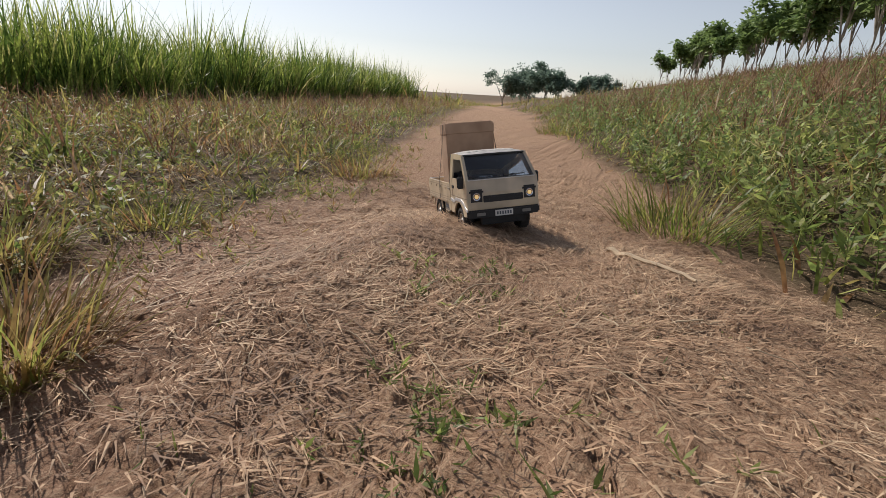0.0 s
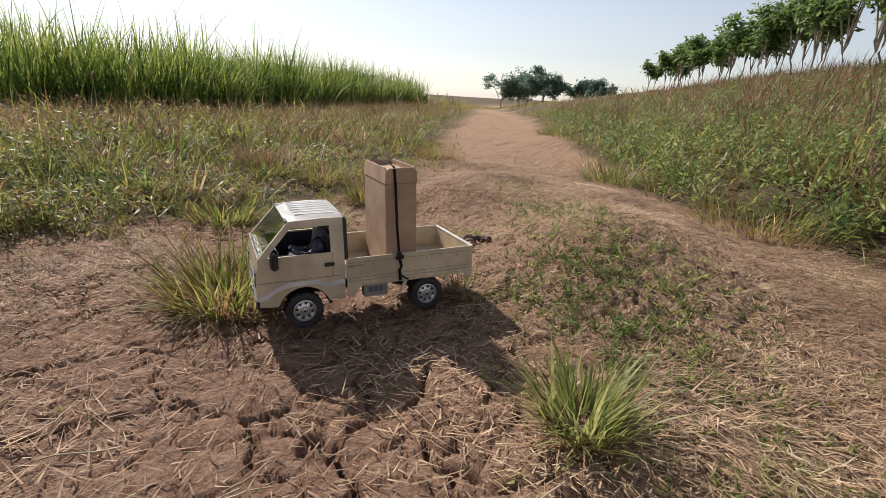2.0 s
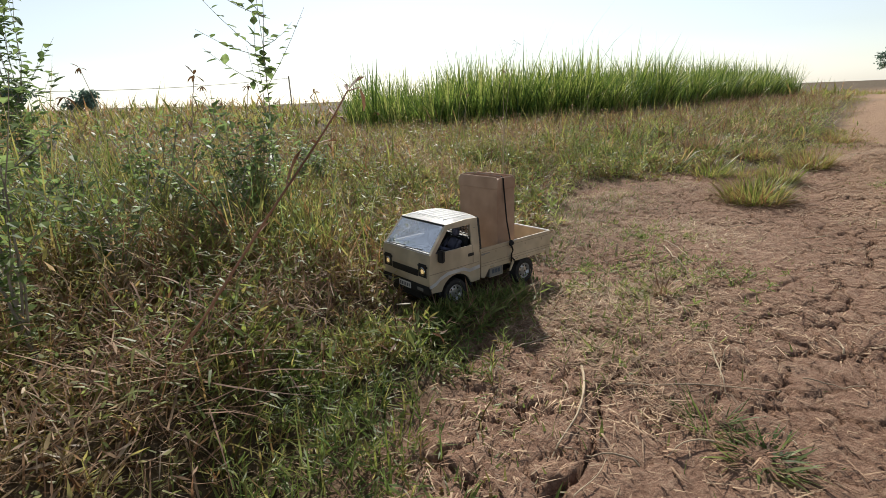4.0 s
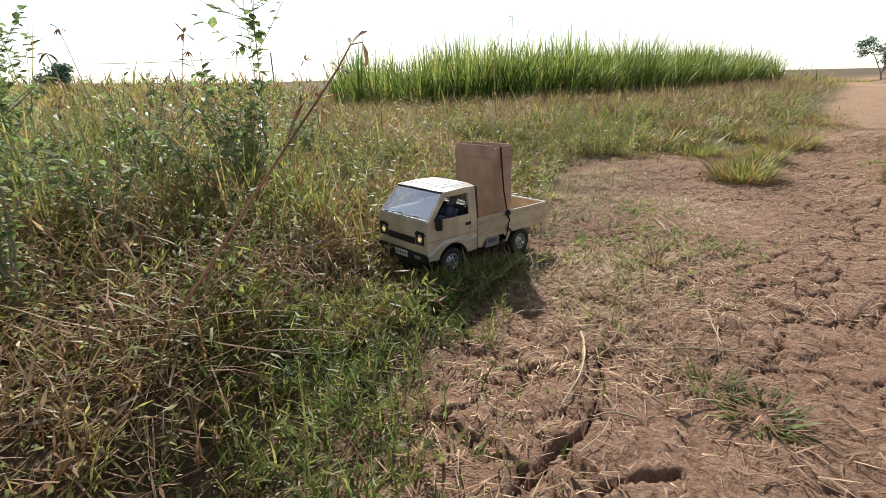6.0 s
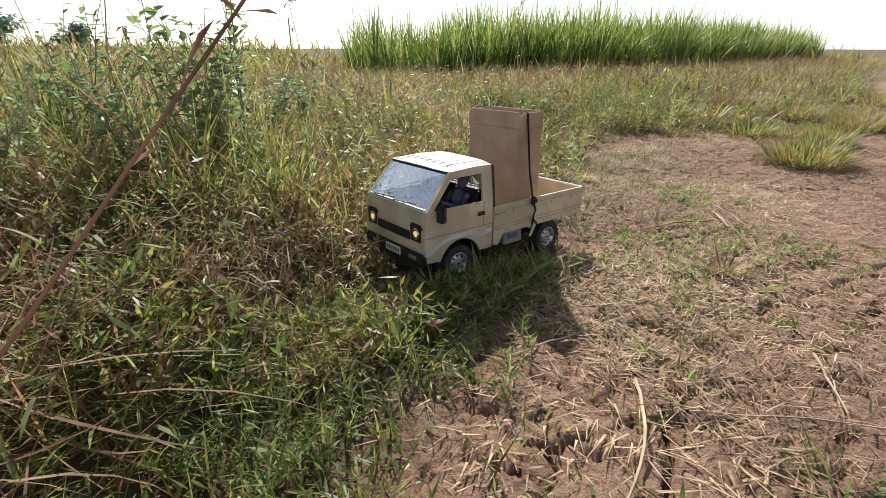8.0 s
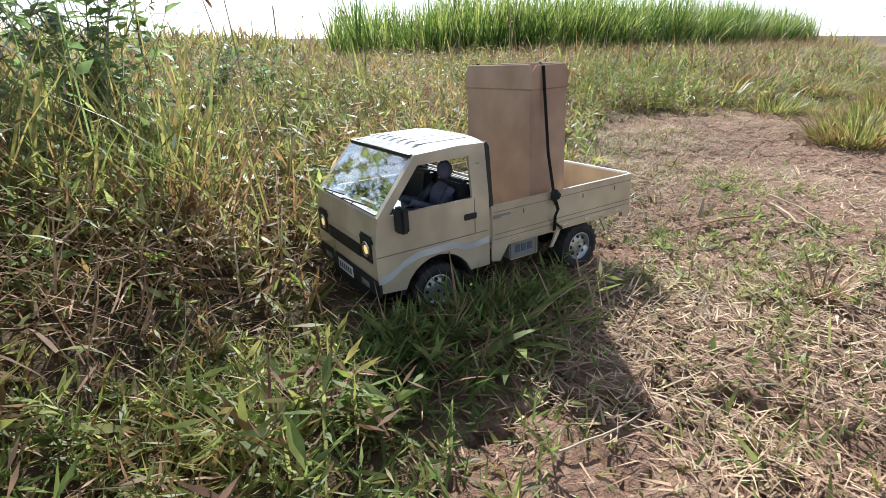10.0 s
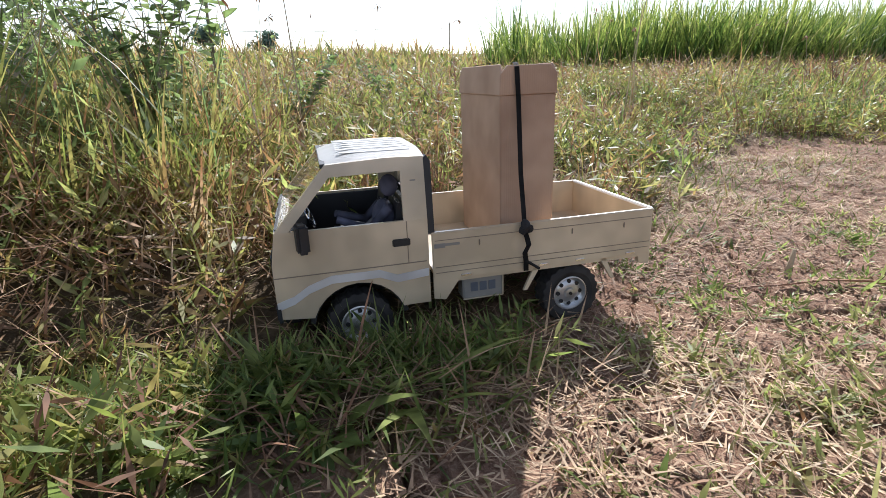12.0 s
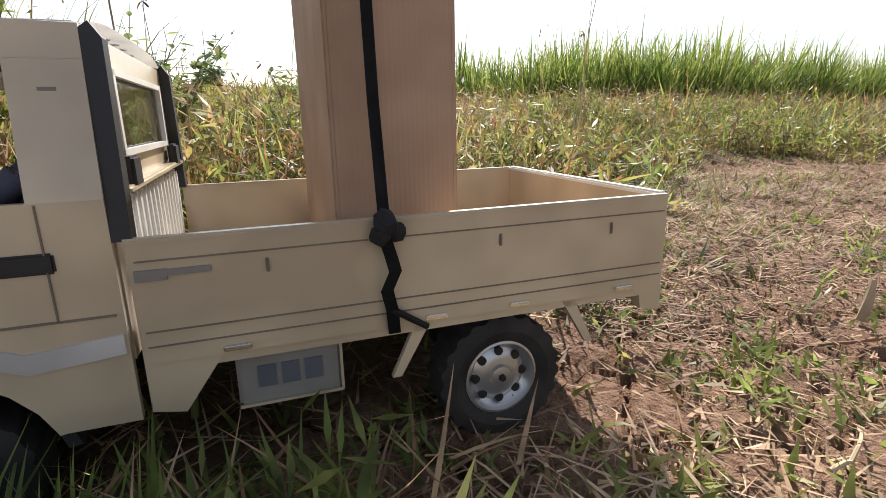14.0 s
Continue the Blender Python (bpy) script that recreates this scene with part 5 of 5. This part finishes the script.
PALE = plain("pale_dry_stem", (0.52, 0.4, 0.26), 0.8, grain=0.15, scale=30)
twig([(2.63, -0.21, 0.012), (2.57, -0.27, 0.01), (2.5, -0.335, 0.012), (2.47, -0.36, 0.01)], 0.005, PALE, "pale split stalk lying on the straw")
twig([(0.44, 0.01, 0.004), (0.37, -0.07, 0.012), (0.33, -0.12, 0.006), (0.29, -0.17, 0.004)], 0.0017, PALE, "bent dry stalk on the dirt")
twig([(0.4, -0.03, 0.004), (0.3, 0.0, 0.006), (0.2, 0.02, 0.004)], 0.0016, REDSTEM, "thin reddish stalk on the dirt")
twig([(-0.18, -0.285, 0.004), (-0.23, -0.34, 0.012), (-0.3, -0.385, 0.006), (-0.38, -0.41, 0.004)], 0.002, PALE, "flat dry stalk over a crack")
twig([(-0.2, -0.34, 0.004), (-0.1, -0.42, 0.006), (-0.02, -0.5, 0.004)], 0.0014, PALE, "thin dry stalk on the dirt")
twig([(0.0, -0.37, 0.02), (-0.04, -0.41, 0.014), (-0.1, -0.46, 0.003)], 0.0014, PALE, "thin dry stalk on the dirt")
twig([(0.05, -0.38, 0.003), (-0.02, -0.4, 0.012), (-0.1, -0.45, 0.003)], 0.0012, PALE, "thin dry stalk on the dirt")
twig([(0.47, 0.03, 0.004), (0.42, -0.05, 0.014), (0.38, -0.11, 0.004)], 0.0014, PALE, "dry stalk on the dirt")
twig([(0.285, 0.028, 0.0), (0.287, 0.028, 0.02), (0.29, 0.03, 0.035)], 0.004, PALE, "pale dry leaf standing on the dirt", "dry_leaf")
twig([(1.535 + 0.036 * math.cos(a), -0.175 + 0.03 * math.sin(a), 0.006 + 0.02 * max(0.0, math.sin(a * 0.5))) for a in [0.3 * k - 0.9 for k in range(15)]], 0.0065, SCRAP, "curled dark bark scrap on the dirt", "bark_scrap")
for k in range(150):
    x, y = rng.uniform(-0.5, 2.4), rng.uniform(-0.9, 0.4)
    if dirtness(np.array(x), np.array(y)) > 0.8:
        a, ln = rng.uniform(0, 6.28), rng.uniform(0.04, 0.13)
        twig([(x, y, 0.004), (x + ln * 0.5 * math.cos(a), y + ln * 0.5 * math.sin(a), 0.009), (x + ln * math.cos(a + 0.25), y + ln * math.sin(a + 0.25), 0.004)], rng.uniform(0.0007, 0.0014), PALE, "thin dry stalk on the dirt")


# leafy plants
def leaf_verts(base, d, up, ln, w):
    """A pointed leaf folded along its midrib."""
    d = Vector(d).normalized()
    side = d.cross(Vector(up)).normalized()
    nrm = side.cross(d)
    b = Vector(base)
    return [b, b + d * ln * 0.35 + side * w * 0.5 + nrm * w * 0.12, b + d * ln * 0.75 + side * w * 0.32, b + d * ln - nrm * ln * 0.12, b + d * ln * 0.75 - side * w * 0.32, b + d * ln * 0.35 - side * w * 0.5 + nrm * w * 0.12, b + d * ln * 0.4 - nrm * w * 0.05]


def add_leaf(bm, base, d, up, ln, w):
    v = [bm.verts.new(p) for p in leaf_verts(base, d, up, ln, w)]
    c = v.pop()
    for i in range(6):
        bm.faces.new((c, v[i], v[(i + 1) % 6]))


def leafy_weed(x, y, height, stems, leaf, label, seed, lean=0.25, name="weed", stem_mat=None, stem_r=0.0018, leaf_mat=None, gap=0.035):
    """Thin branching stems with small leaves all along."""
    r = random.Random(seed)
    weed = tagged(new(name), label, "plant")
    bs, bl = bmesh.new(), bmesh.new()
    for s in range(stems):
        a = r.uniform(0, 6.28)
        k = r.uniform(0.2, 1.0) * lean
        h = height * r.uniform(0.7, 1.0)
        pts = [Vector((math.cos(a) * k * h * t ** 1.4 + r.uniform(-1, 1) * 0.006, math.sin(a) * k * h * t ** 1.4 + r.uniform(-1, 1) * 0.006, h * t - 0.01 * (t == 0))) for t in [i / 7 for i in range(8)]]
        add_tube(bs, pts, [stem_r * (1 - 0.75 * i / 7) for i in range(8)], 5)
        runs = [pts]
        for b in range(3):
            i = r.randint(2, 6)
            bd = Vector((r.uniform(-1, 1), r.uniform(-1, 1), r.uniform(0.2, 1))).normalized()
            bp = [pts[i] + bd * h * 0.28 * t + Vector((0, 0, 0.05 * h * t * t)) for t in (0, 0.33, 0.66, 1)]
            add_tube(bs, bp, [stem_r * 0.5, stem_r * 0.4, stem_r * 0.3, stem_r * 0.2], 4)
            runs.append(bp)
        for run in runs:
            for p, q in zip(run, run[1:]):
                steps = max(1, int((q - p).length / gap))
                for i in range(steps):
                    c = p.lerp(q, i / steps)
                    if c.z < height * 0.1:
                        continue
                    d = Vector((r.uniform(-1, 1), r.uniform(-1, 1), r.uniform(-0.4, 0.6)))
                    ln = leaf * r.uniform(0.5, 1.1)
                    add_leaf(bl, c, d, (0, 0, 1), ln, ln * 0.72)
    part("stem", bs, stem_mat or BARK, weed)
    part("foliage", bl, leaf_mat or LEAF, weed)
    weed.location = (x, y, float(ground_at(x, y)))
    return weed


leafy_weed(-0.34, 0.62, 0.68, 3, 0.034, "tall thin weed with small green leaves", 3, 0.1, gap=0.02)
leafy_weed(-0.42, 0.5, 0.33, 13, 0.026, "bushy green weed in dry grass", 5, 0.6, gap=0.013)
leafy_weed(-0.82, -0.02, 0.44, 7, 0.017, "tall leafy weed bush in the verge", 8, 0.25, gap=0.008)
for wx, wy, wh, ws in ((-0.95, 0.12, 0.36, 9), (-0.72, 0.2, 0.26, 10), (-1.1, 0.0, 0.36, 11), (-1.2, 0.45, 0.44, 12), (-0.62, 0.6, 0.34, 13), (-0.9, 0.4, 0.3, 17), (-1.35, 0.2, 0.42, 18), (-0.55, 0.3, 0.24, 19)):
    leafy_weed(wx, wy, wh * 0.85, 12, 0.02, "leafy green weed bush in the verge", ws, 0.8, gap=0.012)
leafy_weed(-0.2, 1.0, 0.22, 12, 0.025, "leafy green weed bush in the verge", 14, 0.9, gap=0.014)
leafy_weed(0.1, 1.5, 0.2, 10, 0.028, "leafy weed in the meadow", 15, 0.9, gap=0.016)
leafy_weed(-1.6, 1.1, 0.55, 16, 0.035, "leafy green weed bush in the verge", 16, 0.7, gap=0.016)
leafy_weed(-0.92, 1.5, 0.95, 9, 0.04, "tall loose bush with small grey-green leaves", 22, 0.3, gap=0.02)
leafy_weed(-1.0, 1.3, 0.36, 14, 0.03, "leafy green weed bush in the verge", 21, 0.8, gap=0.016)


def red_stalk():
    plant = tagged(new("reed_stalk"), "leaning red-brown dry reed stalk with withered leaves", "plant")
    pts = [(-0.66, -0.168, 0.155), (-0.623, -0.167, 0.199), (-0.584, -0.166, 0.246), (-0.544, -0.166, 0.293), (-0.503, -0.17, 0.342), (-0.478, -0.17, 0.372), (-0.455, -0.16, 0.398), (-0.43, -0.14, 0.402)]
    foot = (-0.735, -0.17, float(ground_at(-0.735, -0.17)) - 0.01)
    part("stalk", add_tube(bmesh.new(), [foot] + pts, [0.0016, 0.0016, 0.0016, 0.0015, 0.0014, 0.0013, 0.0011, 0.0009, 0.0006], 7), REDSTEM, plant)
    r = random.Random(2)
    for i in range(2, 7):
        for k in range(2):
            bm = bmesh.new()
            add_leaf(bm, pts[i], (r.uniform(-0.3, 1), r.uniform(-0.5, 1), r.uniform(-0.5, 0.9)), (0, 0, 1), r.uniform(0.025, 0.055), 0.005)
            part("withered_leaf", bm, DRY, plant)
    bm = bmesh.new()
    add_leaf(bm, pts[-1], (0.3, 0.2, -1), (1, 0, 0), 0.03, 0.012)
    part("withered_leaf", bm, DRY, plant)


red_stalk()


def seed_stalk(x, y, h, seed):
    """A thin dry stalk with a drooping seed head."""
    r = random.Random(seed)
    z = float(ground_at(x, y))
    plant = tagged(new("seed_stalk"), "thin dry grass stalk with a drooping seed head", "plant", "dry seed stalks")
    a = r.uniform(0, 6.28)
    pts = [(x + 0.12 * h * t * t * math.cos(a), y + 0.12 * h * t * t * math.sin(a), z + h * t) for t in [i / 6 for i in range(7)]]
    part("stalk", add_tube(bmesh.new(), pts, [0.0016 * (1 - 0.6 * i / 6) for i in range(7)], 5), PALE, plant)
    for k in range(5):
        bm = bmesh.new()
        add_leaf(bm, pts[-1], (r.uniform(-1, 1), r.uniform(-1, 1), r.uniform(-0.9, 0.4)), (0, 0, 1), 0.022, 0.006)
        part("husk", bm, DRY, plant)


seed_stalk(0.8, 1.07, 0.46, 1)
seed_stalk(0.72, 0.98, 0.56, 2)
for k in range(7):
    seed_stalk(rng.uniform(-0.9, -0.2), rng.uniform(0.3, 0.9), rng.uniform(0.24, 0.38), 60 + k)
for k in range(26):
    seed_stalk(rng.uniform(-1.2, 2.6), rng.uniform(0.9, 3.0), rng.uniform(0.2, 0.42), 20 + k)


# ---- cane field, trees and distance ----
def cane_field():
    """A dense stand of tall green cane, its front edge running beside the track."""
    def inside(x, y):
        front = np.interp(x, [2.0, 2.6, 4.4, 12.8, 16], [6.6, 4.2, 3.6, 5.0, 6.0])
        return step01(y - front, 0.0, 0.15) * (x > -0.35 + 0.384 * (y + 0.72)) * np.where(y - front < 0.9, 1.0, 0.35) * (y - front < 3.4)
    xy = scatter(7600, 1.6, 13.2, 3.4, 10, inside)
    k, per = len(xy), 12
    vigour = np.repeat(0.62 + 0.9 * fbm(xy[:, 0] * 2.8, xy[:, 1] * 2.8, 3) + rng.normal(0, 0.1, k), per)
    n = k * per
    az, r = rng.random(n) * 2 * math.pi, np.sqrt(rng.random(n))
    roots = np.repeat(xy, per, 0) + 0.05 * r[:, None] * np.stack([np.cos(az), np.sin(az)], -1)
    ln = rng.uniform(0.3, 0.78, n) * vigour * np.where(rng.random(n) < 0.06, 1.25, 1.0)
    v, q, t = blades(roots, ln, rng.uniform(0.012, 0.026, n), 2 + 22 * r * rng.random(n), rng.uniform(0, 95, n) * rng.random(n) ** 0.5, 4, azimuth=az + rng.normal(0, 0.5, n))
    tagged(new("cane_field", mesh_of("cane_field", v, [q, t], CANE)), "dense stand of tall bright green cane", "cane", kind="stuff")
    low = scatter(9000, 1.6, 13.2, 3.4, 10, inside)
    field("cane_litter", DRY, low, (0.2, 0.4), (0.008, 0.016), (0, 40), (10, 70), 3, "dry leaves at the foot of the cane", "cane")


cane_field()


def broad_tree(x, y, height, seed, name="tree", label="distant broadleaf tree with haze painted into its pale leaves", leaf=0.12, crown=0.5, clumps=60, leaves=26, forked=False, mat=FARLEAF):
    """A tapered trunk, limbs, and a crown of clumped leaves with gaps."""
    r = random.Random(seed)
    tree = tagged(new(name), label, "tree")
    bs = bmesh.new()
    tips = []
    trunk_h = height * (0.3 if forked else 0.24)
    pts = [Vector((r.uniform(-1, 1) * 0.02 * height, r.uniform(-1, 1) * 0.02 * height, trunk_h * i / 4 - (0.05 if i == 0 else 0))) for i in range(5)]
    add_tube(bs, pts, [height * (0.011 if forked else 0.02) * (1.2 - 0.12 * i) for i in range(5)], 7)
    for k in range(5 if forked else 9):
        a = r.uniform(0, 6.28)
        reach = height * crown * r.uniform(0.5, 1.0)
        rise = (height - trunk_h) * (r.uniform(0.6, 1.0) if forked else r.uniform(0.35, 0.95))
        s = pts[r.randint(3, 4)]
        e = s + Vector((math.cos(a) * reach, math.sin(a) * reach, rise))
        m = s.lerp(e, 0.55) + Vector((0, 0, 0.12 * rise))
        add_tube(bs, [s, m, e], [height * 0.01, height * 0.007, height * 0.003], 5)
        tips += [e, m.lerp(e, 0.8)] if forked else [m, e, m.lerp(e, 0.5)]
    g = np.random.default_rng(seed)
    flat = 0.8
    hubs = np.array([tuple(p) for p in tips])[g.integers(0, len(tips), clumps)] + g.normal(0, 1, (clumps, 3)) * (1, 1, flat) * height * (0.07 if forked else 0.1)
    pos = np.repeat(hubs, leaves, 0) + g.normal(0, 1, (clumps * leaves, 3)) * (1, 1, flat) * height * 0.05
    d = g.uniform(-1, 1, pos.shape) * (1, 1, 0.6) - (0, 0, 0.25)
    ln = leaf * g.uniform(0.6, 1.25, len(pos))
    v, q = leaf_quads(pos, d, ln, ln * 0.45)
    part("trunk", bs, BARK, tree)
    new("crown", mesh_of("crown", v, [q], mat, False)).parent = tree
    tree.location = (x, y, float(lie(np.array(float(x)), np.array(float(y)))))
    return tree


# a row of slender shrubs with bare stems along the top of the bank
for k in range(44):
    x = 6.3 + 0.25 * k + rng.uniform(-0.1, 0.1)
    y = -2.5 + 0.26 * (x - 8.2) + rng.uniform(-0.5, 0.5)
    t = broad_tree(x, y, rng.uniform(0.8, 1.25) * float(np.interp(x, [6.3, 9.0, 17.0], [1.05, 0.95, 0.68])), 100 + k, "cassava_shrub", "slender bare-stemmed shrub with a leafy green top", 0.1, 0.17, 38, 22, True)
    tagged(t, group="shrubs along the bank")
# far trees, their haze put into the leaf colour
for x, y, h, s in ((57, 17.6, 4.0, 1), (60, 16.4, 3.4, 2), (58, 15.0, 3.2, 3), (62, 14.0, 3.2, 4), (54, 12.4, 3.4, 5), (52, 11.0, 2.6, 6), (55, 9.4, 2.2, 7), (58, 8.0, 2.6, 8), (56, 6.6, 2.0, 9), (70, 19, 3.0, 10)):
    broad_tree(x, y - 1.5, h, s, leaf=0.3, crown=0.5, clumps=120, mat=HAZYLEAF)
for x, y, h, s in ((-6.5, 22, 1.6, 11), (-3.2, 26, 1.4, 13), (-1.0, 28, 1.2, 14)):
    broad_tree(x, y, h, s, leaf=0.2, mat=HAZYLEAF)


def far_scrub():
    """A low ragged line of scrub along the skyline."""
    xy = np.concatenate([scatter(15000, -22, 4, 6, 16), scatter(4000, 13, 60, -14, 16, lambda x, y: bank(x, y)), scatter(5000, 11, 30, 2.5, 11, lambda x, y: step01(edges_of(x, y)[0], 0.2, 0.8))])
    field("far_scrub", MIXED, xy, (0.12, 0.36), (0.02, 0.05), (0, 50), (10, 80), 2, "low scrub along the skyline", "scrub")
    off_road = lambda x, y: step01(edges_of(x, y)[0], 0.5, 2.0)
    xy = np.concatenate([scatter(9000, -34, 6, 16, 34), scatter(6000, 12, 70, 7, 40, off_road), scatter(5000, 70, 110, 8, 52), scatter(5000, -40, -8, 2, 18)])
    field("far_scrub", MIXED, xy, (0.3, 0.85), (0.04, 0.1), (0, 60), (10, 80), 2, "taller scrub along the skyline", "scrub")


far_scrub()


def power_line():
    line = tagged(new("power_line"), "thin sagging cable between two distant poles", "power line")
    ends = [Vector((-9.0, 30.0, 0.0)), Vector((9.0, 30.0, 0.0))]
    for e in ends:
        part("pole", add_tube(bmesh.new(), [e + Vector((0, 0, -0.3)), e + Vector((0, 0, 1.7))], 0.04, 6), BARK, line)
    pts = [ends[0].lerp(ends[1], i / 16) + Vector((0, 0, 1.6 - 0.4 * (1 - (2 * i / 16 - 1) ** 2))) for i in range(17)]
    part("cable", add_tube(bmesh.new(), pts, 0.012, 5), BLACK, line)


power_line()


def wooden_post():
    post = tagged(new("wooden_post"), "orange-brown wooden post with a board on the bank", "post")
    x, y = 7.4, -3.32
    z = float(lie(np.array(x), np.array(y)))
    part("upright", box((0, 0, 0.6), (0.09, 0.09, 1.3), bevel=0.01), WOOD, post)
    part("board", box((0.06, 0, 0.9), (0.02, 0.3, 0.5), bevel=0.005), WOOD, post)
    post.location = (x, y, z)


wooden_post()


# ---- movement ----
DRIVE = [
    (0.0, 2.835, 0.128, -0.003, 216.6, -6.7, 6.0),
    (0.5, 2.563, -0.105, 0.034, 213.9, -5.8, -1.0),
    (1.0, 2.274, -0.224, 0.066, 197.9, -6.1, 3.2),
    (1.5, 1.929, -0.346, 0.1, 189.8, -1.3, 0.0),
    (1.8, 1.504, -0.348, 0.113, 153.5, 15.5, 7.0),
    (2.0, 1.256, -0.157, 0.018, 136.6, 2.0, 1.4),
    (2.2, 1.036, 0.057, 0.0, 140.5, 0.0, 5.0),
    (2.5, 0.684, 0.214, -0.005, 177.6, -4.8, 1.0),
    (3.0, 0.15, 0.124, 0.015, 182.9, 0.8, -0.5),
    (3.2, 0.002, 0.103, 0.013, 190.0, -2.6, 4.6),
    (3.6, -0.027, 0.086, 0.002, 186.4, -1.0, 1.0),
    (7.7, -0.027, 0.086, 0.002, 186.4, -1.0, 1.0),
    (9.6, 0.003, 0.073, -0.005, 178.5, 1.0, 3.0),
    (14.0, 0.003, 0.073, -0.005, 178.5, 1.0, 3.0),
]


def motions():
    rows = [(t, pose(x, y, z, roll, pitch, yaw)) for t, x, y, z, yaw, pitch, roll in DRIVE]
    for rider in (truck, carton, strap, doll):
        walk(rider, rows)
    ts = [r[0] for r in DRIVE]
    xs, ys = [r[1] for r in DRIVE], [r[2] for r in DRIVE]
    for w in truck_wheels:
        place, turn = Matrix.Translation(w.location), 0.0
        spins = [(0.0, place.copy())]
        for f in range(1, 115):
            a, b = (f - 1) / FPS, f / FPS
            go = math.hypot(np.interp(b, ts, xs) - np.interp(a, ts, xs), np.interp(b, ts, ys) - np.interp(a, ts, ys))
            turn += min(go / WHEEL_R, 1.4)
            spins.append((b, place @ Matrix.Rotation(turn, 4, "Y")))
        spins.append((14.0, spins[-1][1]))
        walk(w, spins)


motions()
